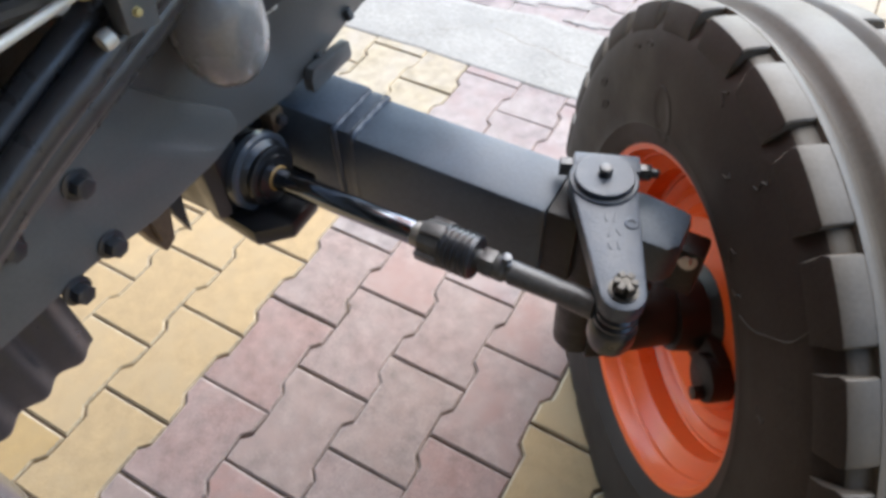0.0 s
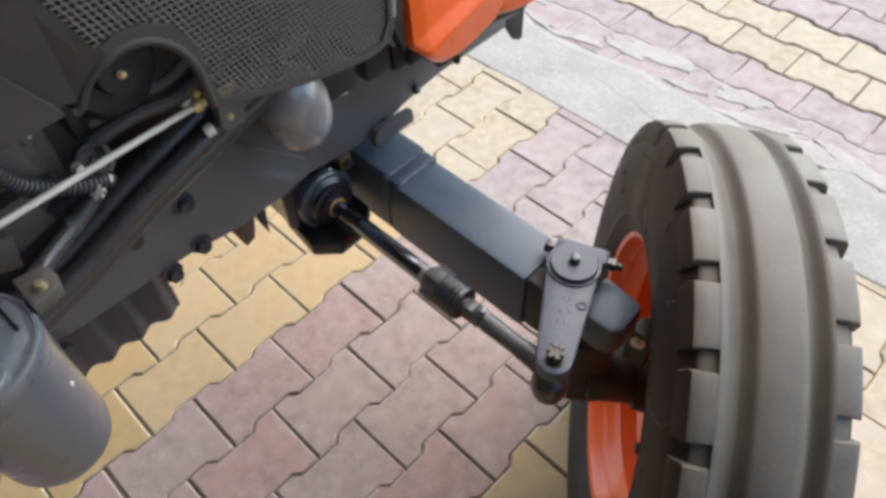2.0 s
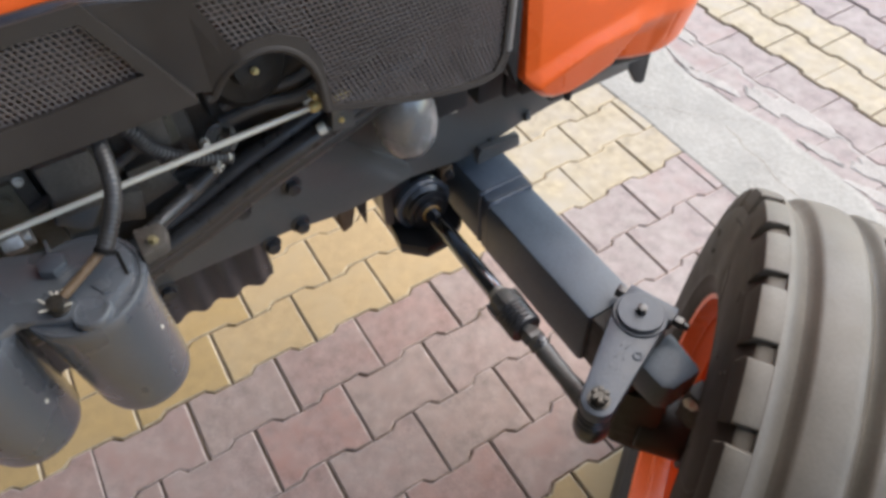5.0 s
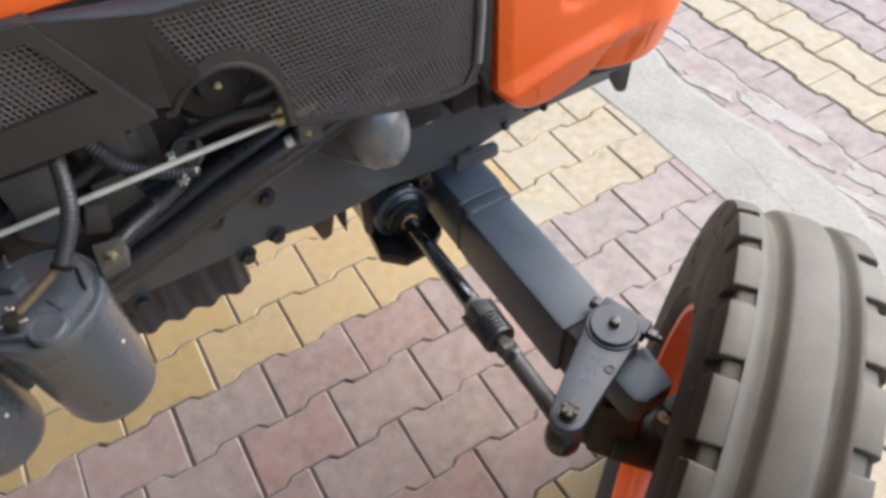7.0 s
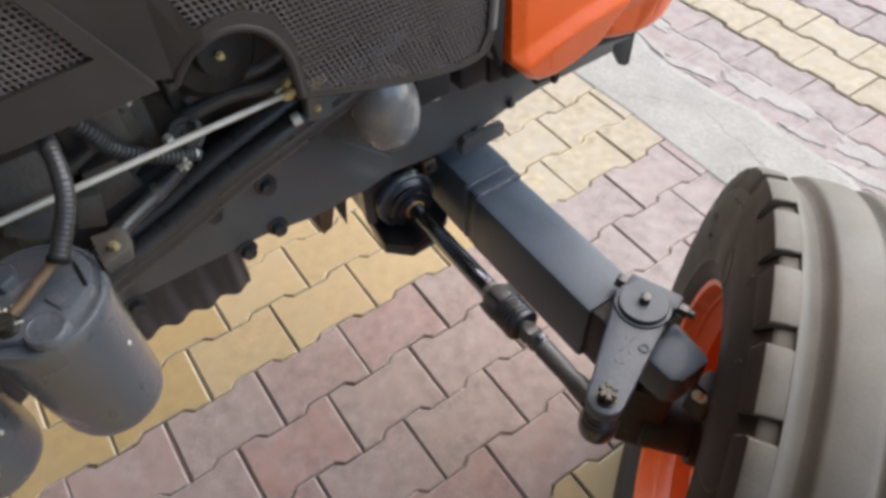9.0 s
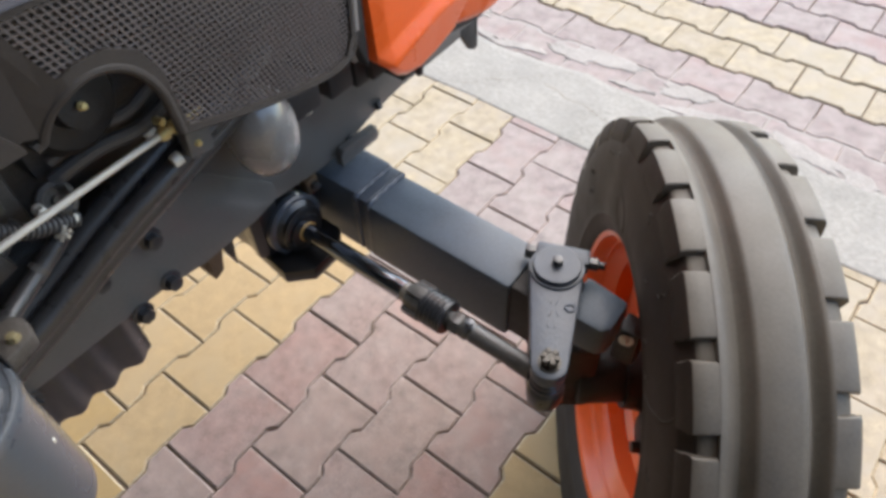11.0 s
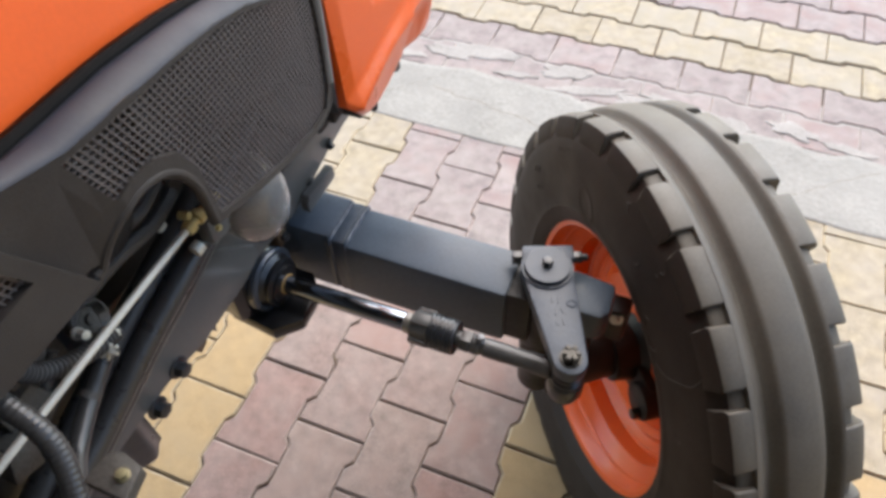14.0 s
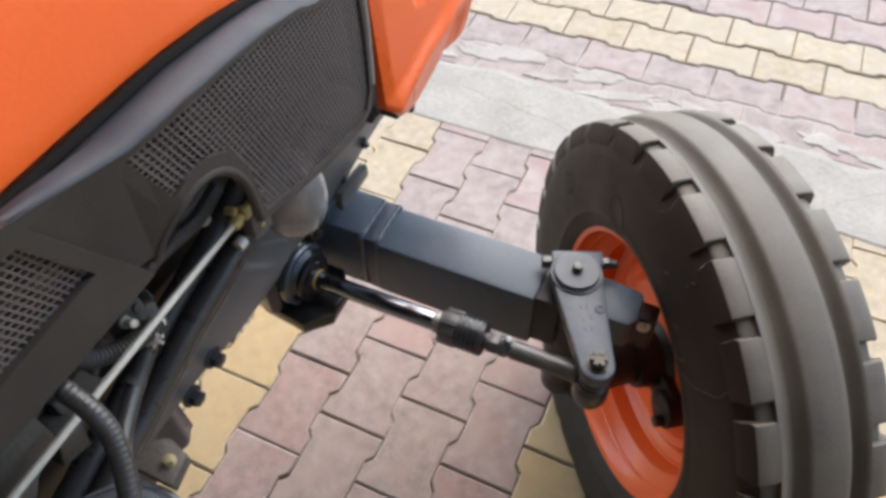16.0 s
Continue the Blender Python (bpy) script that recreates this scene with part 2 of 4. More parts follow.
def spline(points, steps=10):
    """A smooth line through the points (Catmull-Rom)."""
    p = [Vector(q) for q in points]
    p = [2 * p[0] - p[1], *p, 2 * p[-1] - p[-2]]
    out = []
    for a, b, c, d in zip(p, p[1:], p[2:], p[3:]):
        for k in range(steps):
            t = k / steps
            out.append(0.5 * ((2 * b) + (c - a) * t + (2 * a - 5 * b + 4 * c - d) * t * t + (3 * b - a - 3 * c + d) * t ** 3))
    out.append(p[-2])
    return out


def tube(bm, line, r, seg=12, ribs=0.0, pitch=0.0):
    """A round hose along a line; ribs makes it corrugated with that depth at that pitch."""
    line = [Vector(q) for q in line]
    if ribs:
        fine, run = [], 0.0
        step = pitch / 4
        for a, b in zip(line, line[1:]):
            k = max(1, round((b - a).length / step))
            fine += [a.lerp(b, i / k) for i in range(k)]
        line = fine + [line[-1]]
    rings, up = [], Vector((0.13, 0.21, 0.97))
    for i, p in enumerate(line):
        d = (line[min(i + 1, len(line) - 1)] - line[max(i - 1, 0)]).normalized()
        side = d.cross(up).normalized()
        up = side.cross(d).normalized()
        rr = r - (ribs if ribs and i % 4 in (2, 3) else 0.0)
        rings.append([bm.verts.new(p + rr * (math.cos(2 * math.pi * k / seg) * side + math.sin(2 * math.pi * k / seg) * up)) for k in range(seg)])
    for a, b in zip(rings, rings[1:]):
        for k in range(seg):
            bm.faces.new((a[k], a[(k + 1) % seg], b[(k + 1) % seg], b[k]))
    bm.faces.new(rings[0])
    bm.faces.new(rings[-1])
    return bm


def hexhead(bm, base, axis, r, h, flange=1.25):
    """A flanged hexagon bolt head."""
    a = Vector(axis).normalized()
    lathe(bm, base, a, [(0, 0), (0, r * flange), (h * 0.2, r * flange), (h * 0.28, r * 1.02), (h * 0.3, 0)], 20)
    cyl(bm, Vector(base) + a * h * 0.25, Vector(base) + a * h, r, seg=6, bevel=r * 0.12)
    return bm


# ---- tractor ----
tractor = thing("tractor", (0.1, 0.1, 0.0), "orange farm tractor with dark grey chassis and steered front wheel", "tractor")

# chassis rail: a flat painted plate on the right flank, with a front bracket
bm = bmesh.new()
prism(bm, [(-0.75, 0.628), (-0.13, 0.622), (-0.06, 0.611), (0.02, 0.614), (0.06, 0.622), (0.10, 0.618), (0.15, 0.612), (0.20, 0.618), (0.26, 0.634), (0.32, 0.643), (0.47, 0.646), (0.511, 0.648), (0.511, 0.735), (0.10, 0.765), (-0.20, 0.79), (-0.75, 0.80)], 0.272, 0.300, "x", 0.004)
rail = part("chassis_rail", bm, RAIL, tractor, "dark grey painted steel chassis rail")
bm = bmesh.new()
prism(bm, [(-0.70, 0.634), (-0.13, 0.629), (-0.06, 0.617), (0.02, 0.619), (0.056, 0.627), (0.064, 0.640), (0.061, 0.656), (0.048, 0.670), (0.004, 0.711), (-0.035, 0.755), (-0.20, 0.783), (-0.70, 0.794)], 0.299, 0.3045, "x", 0.0028)
part("side_plate", bm, RAIL, rail)
bm = bmesh.new()
prism(bm, [(0.470, 0.650), (0.494, 0.612), (0.509, 0.604), (0.509, 0.660), (0.470, 0.660)], 0.292, 0.301, "x", 0.002)
prism(bm, [(0.272, 0.606), (0.301, 0.606), (0.301, 0.70), (0.272, 0.70)], 0.5095, 0.5145, "y", 0.002)
part("front_bracket", bm, BLACK, rail)
bm = bmesh.new()
prism(bm, [(0.172, 0.604), (0.246, 0.604), (0.249, 0.610), (0.247, 0.627), (0.178, 0.631), (0.172, 0.620)], 0.302, 0.315, "x", 0.002)
part("axle_stop", bm, RAIL, rail)
bm = bmesh.new()
box(bm, (0.270, 0.122, 0.570), (0.289, 0.143, 0.598), 0.003)
part("stop_block", bm, RUST, rail, "brown bare steel stop block")
bm = bmesh.new()
cyl(bm, (0.286, 0.134, 0.585), (0.296, 0.133, 0.585), 0.0075, seg=6, bevel=0.001)
part("stop_screw", bm, DARKSTEEL, rail)
for y, z in ((-0.112, 0.634), (-0.110, 0.708), (-0.158, 0.620), (-0.180, 0.704), (-0.303, 0.620), (-0.25, 0.70)):
    bm = bmesh.new()
    hexhead(bm, (0.3035, y, z), (1, 0, 0), 0.0098, 0.014, 1.42)
    part("bolt", bm, DARKSTEEL, rail)
for y, z in ((0.205, 0.626), (0.268, 0.646)):
    bm = bmesh.new()
    hexhead(bm, (0.298, y, z + 0.004), (0.6, 0, -0.8), 0.006, 0.012)
    part("bolt", bm, BLACK, rail)

# oil pan with its scalloped flank
bm = bmesh.new()
tmp = bmesh.new()
rows = []
for k in range(121):
    y = -0.160 - 0.0428 * k / 10
    swell = 0.5 + 0.5 * math.cos(2 * math.pi * (y + 0.1866) / 0.0428)
    x = 0.2775 + 0.0105 * swell if k else 0.265
    rows.append([tmp.verts.new(q) for q in ((0.10, y, 0.530), (x - 0.012, y, 0.521), (x - 0.003, y, 0.524), (x, y, 0.532), (x + 0.001, y, 0.63), (0.25, y, 0.64), (0.10, y, 0.65))])
for a, b in zip(rows, rows[1:]):
    for k in range(len(a)):
        tmp.faces.new((a[k], a[(k + 1) % len(a)], b[(k + 1) % len(a)], b[k]))
tmp.faces.new(rows[0])
tmp.faces.new(rows[-1])
merge(bm, tmp)
part("oil_pan", bm, DARKSTEEL, tractor, "dark grey cast oil pan with scalloped flank")
bm = bmesh.new()
prism(bm, [(-0.058, 0.60), (-0.048, 0.548), (-0.031, 0.490), (-0.014, 0.497), (-0.002, 0.545), (0.004, 0.60)], 0.200, 0.232, "x", 0.003)
prism(bm, [(-0.040, 0.60), (-0.034, 0.515), (-0.024, 0.512), (-0.020, 0.60)], 0.231, 0.240, "x", 0.002)
drain = part("drain_boss", bm, RUST, tractor, "bare brownish faceted casting under the chassis")
bm = bmesh.new()
prism(bm, [(-0.004, 0.60), (0.002, 0.515), (0.013, 0.476), (0.018, 0.520), (0.030, 0.60)], 0.212, 0.224, "x", 0.0015)
part("pointed_bracket", bm, DARKSTEEL, drain)

# engine bay mass behind the side panel
bm = bmesh.new()
box(bm, (-0.05, -0.78, 0.66), (0.272, 0.40, 0.98), 0.01)
box(bm, (0.27, -0.78, 0.79), (0.335, -0.30, 0.93), 0.008)
box(bm, (0.27, -0.28, 0.83), (0.34, -0.20, 0.95), 0.008)
box(bm, (0.26, -0.18, 0.86), (0.33, 0.05, 0.97), 0.012)
for k in range(7):
    box(bm, (0.335, -0.74 + 0.06 * k, 0.80), (0.352, -0.715 + 0.06 * k, 0.92), 0.004)
box(bm, (0.30, -0.345, 0.86), (0.385, -0.295, 0.925), 0.006)
box(bm, (0.30, -0.262, 0.89), (0.375, -0.225, 0.945), 0.006)
part("engine_block", bm, DARK, tractor, "oily dark engine casting")
bm = bmesh.new()
lathe(bm, (0.33, -0.135, 0.93), (1, 0.1, 0.25), [(0, 0), (0, 0.045), (0.02, 0.047), (0.03, 0.04), (0.033, 0.022), (0.05, 0.02), (0.052, 0)], 28)
part("pulley_cover", bm, GREASE, tractor)
for p0, p1, r in (((0.345, -0.40, 0.845), (0.352, -0.255, 0.885), 0.006), ((0.338, -0.30, 0.80), (0.350, -0.215, 0.862), 0.0045), ((0.340, -0.165, 0.885), (0.352, -0.060, 0.905), 0.006), ((0.342, -0.172, 0.868), (0.350, -0.050, 0.880), 0.0075)):
    bm = bmesh.new()
    a, b = Vector(p0), Vector(p1)
    tube(bm, spline([a, a.lerp(b, 0.35) + Vector((0.006, 0, 0.006)), a.lerp(b, 0.7) + Vector((0.004, 0, -0.004)), b], 6), r, 10)
    part("thin_pipe", bm, CONDUIT, tractor, "thin grey engine pipe")
for q, r, mat in (((0.352, -0.340, 0.905), 0.005, STEEL), ((0.352, -0.365, 0.895), 0.004, BRIGHT), ((0.338, -0.240, 0.912), 0.0045, GREASY), ((0.352, -0.420, 0.872), 0.005, STEEL), ((0.345, -0.395, 0.915), 0.004, GREASY), ((0.339, -0.215, 0.905), 0.004, BRIGHT), ((0.331, -0.155, 0.895), 0.0045, GREASY), ((0.332, -0.112, 0.912), 0.004, STEEL)):
    bm = bmesh.new()
    hexhead(bm, q, (1, 0.05, 0.25), r, r * 1.4)
    part("engine_bolt", bm, mat, tractor)
for y, z, w, h in ((-0.385, 0.875, 0.03, 0.05), (-0.225, 0.900, 0.018, 0.045), (-0.435, 0.885, 0.022, 0.035)):
    bm = bmesh.new()
    box(bm, (0.33, y - w / 2, z - h / 2), (0.358, y + w / 2, z + h / 2), 0.003)
    cyl(bm, (0.356, y, z + h * 0.2), (0.366, y, z + h * 0.2), w * 0.28, bevel=0.001, seg=14)
    part("engine_boss", bm, OLIVE, tractor, "olive brown engine casting boss")
bm = bmesh.new()
hexhead(bm, (0.383, -0.132, 0.943), (1, 0.1, 0.3), 0.003, 0.006)
part("screw", bm, ZINC, tractor, "yellow zinc plated screw")

# black cushions and clips on the rail's upper edge
for y0, y1, z in ((0.085, 0.135, 0.757), (0.15, 0.19, 0.752), (0.195, 0.235, 0.742), (0.245, 0.262, 0.752)):
    bm = bmesh.new()
    box(bm, (0.27, y0, z - 0.004), (0.345, y1, z + 0.035), 0.005)
    part("rubber_pad", bm, BLACK, rail)
bm = bmesh.new()
hexhead(bm, (0.325, 0.118, 0.746), (1, 0, 0.5), 0.006, 0.014)
cyl(bm, (0.32, 0.098, 0.74), (0.325, 0.085, 0.737), 0.004, bevel=0.001)
part("plated_bolt", bm, BRIGHT, rail, "bright plated bolt")

# rounded filter bowl
bm = bmesh.new()
lathe(bm, (0.345, 0.044, 0.724), (0.12, -0.10, 1), [(0, 0), (0.001, 0.010), (0.006, 0.020), (0.016, 0.0295), (0.032, 0.0370), (0.052, 0.0400), (0.075, 0.039), (0.098, 0.033), (0.112, 0.02), (0.117, 0)], 40)
part("filter_bowl", bm, BOWL, tractor, "smooth grey rounded filter bowl")

# front axle: inner sleeve, weld bead and outer beam
bm = bmesh.new()
box(bm, (0.06, 0.156, 0.458), (0.352, 0.236, 0.583), 0.010)
sleeve = part("axle_sleeve", bm, BEAM, tractor, "grey painted axle sleeve")
bm = bmesh.new()
box(bm, (0.345, 0.1535, 0.462), (0.374, 0.2345, 0.5800), 0.009)
for x0 in (0.3475, 0.3725):
    run = [(x0 + 0.0007 * math.sin(k * 1.7), 0.1600 + k * 0.0054, 0.5768 + 0.0003 * (k % 2)) for k in range(14)]
    drop = [(x0 + 0.0006 * math.sin(k * 1.3), 0.1560, 0.5740 - k * 0.0085) for k in range(13)]
    tube(bm, spline(drop[::-1] + run, 4), 0.0050, 12)
part("weld_bead", bm, CASTING, sleeve, "painted weld run")
bm = bmesh.new()
box(bm, (0.36, 0.1515, 0.463), (0.612, 0.2315, 0.5775), 0.010)
beam = part("axle_beam", bm, BEAM, tractor, "blue grey painted square axle beam")
bm = bmesh.new()
cyl(bm, (0.654, 0.198, 0.445), (0.654, 0.198, 0.579), 0.034, bevel=0.004, seg=32)
box(bm, (0.59, 0.158, 0.47), (0.645, 0.226, 0.572), 0.006)
part("kingpin_housing", bm, GREASE, beam, "dark grey kingpin housing")

# axle pivot: a chamfered plate under the steering cylinder's barrel
bm = bmesh.new()
prism(bm, [(0.10, 0.075), (0.185, 0.060), (0.240, 0.038), (0.313, 0.029), (0.344, 0.060), (0.342, 0.108), (0.318, 0.140), (0.10, 0.150)], 0.482, 0.506, "z", 0.004)
box(bm, (0.10, 0.045, 0.475), (0.245, 0.150, 0.610), 0.010)
prism(bm, [(0.10, 0.040), (0.235, 0.036), (0.262, 0.030), (0.276, 0.040), (0.276, 0.075), (0.10, 0.075)], 0.500, 0.612, "z", 0.005)
part("pivot_housing", bm, GLOSS, tractor, "black cast axle pivot with a chamfered plate")
ROD0, ROD1 = Vector((0.300, 0.088, 0.541)), Vector((0.716, 0.081, 0.560))
rd = (ROD1 - ROD0).normalized()
bm = bmesh.new()
lathe(bm, ROD0 - rd * 0.16, rd, [(0, 0), (0, 0.043), (0.060, 0.043), (0.0605, 0.0422), (0.0625, 0.0422), (0.063, 0.043), (0.128, 0.043), (0.1285, 0.0405), (0.150, 0.0405), (0.155, 0.036), (0.160, 0.03), (0.163, 0.026), (0.163, 0)], 48)
cylinder = part("steering_cylinder", bm, GLOSS, tractor, "black hydraulic steering cylinder")
bm = bmesh.new()
lathe(bm, ROD0 - rd * 0.004, rd, [(0, 0.0), (0, 0.033), (0.003, 0.0355), (0.008, 0.0355), (0.010, 0.032), (0.0102, 0.027), (0.014, 0.0262), (0.016, 0.0185), (0.016, 0.0)], 36)
part("gland", bm, GLOSS, cylinder)
bm = bmesh.new()
lathe(bm, ROD0 - rd * 0.024, rd, [(0, 0.0400), (0.0005, 0.0450), (0.0025, 0.0475), (0.0115, 0.0475), (0.0145, 0.0452), (0.0150, 0.0405), (0.0135, 0.0380), (0.0135, 0.0345), (0, 0.0345), (0, 0.0400)], 48)
part("flange_ring", bm, STEEL, cylinder, "blue grey steel flange ring")
bm = bmesh.new()
lathe(bm, ROD0 + rd * 0.008, rd, [(0, 0), (0, 0.0152), (0.0042, 0.0152), (0.0055, 0.0138), (0.006, 0)], 32)
part("wiper_seal", bm, BRASS, cylinder, "yellow wiper seal")
bm = bmesh.new()
cyl(bm, ROD0, ROD0 + rd * 0.225, 0.0132, bevel=0.001, seg=32)
part("piston_rod", bm, CHROME, cylinder, "polished chrome piston rod")
bm = bmesh.new()
lathe(bm, ROD0 + rd * 0.196, rd, [(0, 0.0128), (0.0005, 0.0138), (0.010, 0.0146), (0.014, 0.0140), (0.0145, 0.0128), (0, 0.0128)], 28)
part("worn_ring", bm, WORN, cylinder, "scuffed bare steel ring on the rod")
bm = bmesh.new()
cyl(bm, ROD0 + rd * 0.208, ROD0 + rd * 0.2315, 0.0215, 0.0225, seg=10, bevel=0.002)
for a in (0.25, 1.75, 3.3, 4.7):
    m = Matrix.Translation(ROD0 + rd * 0.2215) @ frame_of(rd).to_4x4() @ Matrix.Rotation(a, 4, "Z")
    box(bm, (0.016, -0.0065, -0.013), (0.0248, 0.0065, 0.013), 0.002, m)
collar = part("rod_collar", bm, SCUFFED, cylinder, "chipped dark grey rod collar")
bm = bmesh.new()
p = [(0, 0), (0, 0.0205), (0.001, 0.0225)]
for k in range(5):
    d = 0.002 + 0.0066 * k
    p += [(d, 0.0230), (d + 0.001, 0.0240), (d + 0.0036, 0.0240), (d + 0.0046, 0.0224), (d + 0.0058, 0.0222)]
p += [(0.0355, 0.0240), (0.0385, 0.0225), (0.0395, 0.018), (0.0385, 0.012), (0.036, 0)]
lathe(bm, ROD0 + rd * 0.231, rd, p, 40)
part("ribbed_boot", bm, DARKSTEEL, collar, "ribbed black rubber boot")
bm = bmesh.new()
lathe(bm, ROD0 + rd * 0.258, rd, [(0, 0), (0, 0.010), (0.012, 0.010), (0.0121, 0.0105), (0.03, 0.0105), (0.03, 0)], 24)
cyl(bm, ROD0 + rd * 0.276, ROD0 + rd * 0.291, 0.0155, seg=6, bevel=0.0015)
lathe(bm, ROD0 + rd * 0.291, rd, [(0, 0), (0, 0.0125), (0.003, 0.0135), (0.010, 0.0138), (0.012, 0.0118), (0.016, 0.0112), (0.018, 0.0128), (0.070, 0.0118), (0.078, 0.013), (0.105, 0.014), (0.11, 0)], 28)
tie = part("tie_rod", bm, SCUFFED, tractor, "dark grey tie rod with lock nut")
bm = bmesh.new()
hexhead(bm, ROD0 + rd * 0.302 + Vector((0, 0, 0.0125)), (0, 0, 1), 0.0055, 0.009)
part("clamp_bolt", bm, STEEL, tie)
bm = bmesh.new()
lathe(bm, (0.716, 0.077, 0.520), (0, 0, 1), [(0, 0), (0, 0.015), (0.003, 0.020), (0.012, 0.0225), (0.030, 0.0225), (0.036, 0.020), (0.038, 0.0175), (0.041, 0.0205), (0.044, 0.0205), (0.047, 0.0165), (0.050, 0.0190), (0.053, 0.0190), (0.056, 0.0150), (0.061, 0.013), (0.061, 0)], 32)
part("ball_joint", bm, DARKSTEEL, tie, "dark grey ball joint with rubber boot")

# steering arm on the kingpin, turned with the wheel
YAW = radians(35.9)
KP = Vector((0.652, 0.196, 0.0))
arm_to = Vector((0.716, 0.077, 0.0))
ad = (arm_to - KP).normalized()
ap = Vector((-ad.y, ad.x, 0))
outline = [KP + 0.0338 * (math.cos(a) * -ad + math.sin(a) * ap) for a in np.linspace(-1.75, 1.75, 17)]
outline += [arm_to + 0.0212 * (math.cos(a) * ad - math.sin(a) * ap) for a in np.linspace(-1.5, 1.5, 13)]
bm = bmesh.new()
prism(bm, [(v.x, v.y) for v in outline], 0.581, 0.603, "z", 0.004)
arm = part("steering_arm", bm, CASTING, tractor, "grey painted cast steering arm")
bm = bmesh.new()
lathe(bm, (KP.x, KP.y, 0.600), (0, 0, 1), [(0, 0), (0, 0.0345), (0.0045, 0.0345), (0.0055, 0.0335), (0.0056, 0.0300), (0.0030, 0.0295), (0.0030, 0.0260), (0.0075, 0.0258), (0.0076, 0.0300), (0.0105, 0.0300), (0.0115, 0.0288), (0.0118, 0.012), (0.0118, 0)], 48)
part("kingpin_washer", bm, CASTING, arm)
bm = bmesh.new()
hexhead(bm, (KP.x, KP.y, 0.6115), (0, 0, 1), 0.0068, 0.010, 1.05)
part("kingpin_bolt", bm, DARKSTEEL, arm)
for k, (u, w, du, dw) in enumerate(((0.050, 0.004, 0.012, 0.0022), (0.050, -0.004, 0.010, 0.0022), (0.068, 0.005, 0.009, 0.002), (0.067, -0.003, 0.013, 0.002), (0.084, 0.003, 0.010, 0.0022), (0.085, -0.005, 0.008, 0.002))):
    bm = bmesh.new()
    box(bm, (-du / 2, -dw / 2, 0.6015), (du / 2, dw / 2, 0.6038), 0.0007, Matrix.Translation(KP + ad * u + ap * w) @ Matrix.Rotation(math.atan2(ad.y, ad.x) + 0.3 * (k % 3 - 1), 4, "Z"))
    part("casting_mark", bm, CASTING, arm)
bm = bmesh.new()
mc = KP + ad * 0.058 + ap * 0.019
lathe(bm, (mc.x, mc.y, 0.602), (0, 0, 1), [(0, 0.0035), (0.0022, 0.0038), (0.0026, 0.0052), (0.0022, 0.0066), (0, 0.007), (0, 0.0035)], 20)
part("casting_mark", bm, CASTING, arm)
side = Vector((0.93, 0.36, 0)).normalized()
bc = KP + Vector((-0.006, 0.024, 0.594))
bm = bmesh.new()
box(bm, (-0.034, -0.012, -0.012), (0.034, 0.012, 0.012), 0.004, Matrix.Translation(bc) @ Matrix.Rotation(math.atan2(side.y, side.x), 4, "Z"))
part("pinch_lug", bm, CASTING, arm)
bm = bmesh.new()
cyl(bm, bc - side * 0.047, bc - side * 0.033, 0.0095, seg=6, bevel=0.001)
part("pinch_bolt_head", bm, DARKSTEEL, arm)
bm = bmesh.new()
cyl(bm, bc + side * 0.033, bc + side * 0.046, 0.0085, seg=6, bevel=0.001)
cyl(bm, bc + side * 0.046, bc + side * 0.054, 0.005, seg=12, bevel=0.001)
part("pinch_nut", bm, DARKSTEEL, arm)
bm = bmesh.new()
cyl(bm, (0.716, 0.077, 0.602), (0.716, 0.077, 0.605), 0.0135, seg=28)
cyl(bm, (0.716, 0.077, 0.605), (0.716, 0.077, 0.611), 0.0105, seg=6)
for k in range(6):
    a = math.pi / 3 * k + 0.3
    box(bm, (-0.003, -0.003, 0.61), (0.003, 0.003, 0.618), 0.0008, Matrix.Translation((0.716 + 0.0075 * math.cos(a), 0.077 + 0.0075 * math.sin(a), 0)) @ Matrix.Rotation(a, 4, "Z"))
cyl(bm, (0.716, 0.077, 0.609), (0.716, 0.077, 0.617), 0.0045, seg=12)
cyl(bm, (0.705, 0.080, 0.614), (0.727, 0.074, 0.614), 0.0015, seg=8)
part("castle_nut", bm, GREASY, arm, "plated castle nut with split pin")

# knuckle block and spindle
STEER = Matrix.Translation((0.800, 0.2895, 0.3529)) @ Matrix.Rotation(radians(36.45), 4, "Z") @ Matrix.Rotation(0.056, 4, "Y")
TYRE = STEER @ Matrix.Diagonal((1.09, 1.081, 1.081, 1)) @ Matrix.Translation((-0.0073, 0, 0))
RIM = STEER @ Matrix.Diagonal((1.155, 1.021, 1.021, 1))
bm = bmesh.new()
km = Matrix.Translation((0.652, 0.196, 0)) @ Matrix.Rotation(YAW - 0.55, 4, "Z")
prism(bm, [(0.030, -0.035), (0.080, -0.037), (0.092, -0.026), (0.094, 0.022), (0.030, 0.034)], 0.515, 0.574, "z", 0.010, km)
knuckle = part("knuckle", bm, BEAM, tractor, "blue grey steering knuckle block")
bm = bmesh.new()
km2 = Matrix.Translation((0.652, 0.196, 0)) @ Matrix.Rotation(YAW, 4, "Z")
cyl(bm, (0.658, 0.202, 0.31), (0.656, 0.200, 0.47), 0.030, 0.032, bevel=0.004, seg=28)
box(bm, (0.01, -0.034, 0.30), (0.075, 0.036, 0.46), 0.012, km2)
cyl(bm, km2 @ Vector((0.05, 0, 0.354)), km2 @ Vector((0.16, 0, 0.354)), 0.05, 0.045, bevel=0.005, seg=28)
part("spindle", bm, GREASE, knuckle, "dark greasy wheel spindle")

# wheel: built upright along x, then steered
wheel = part("front_wheel", bmesh.new(), BLACK, tractor, "steered front wheel with ribbed tyre and orange rim")
R = 0.3545


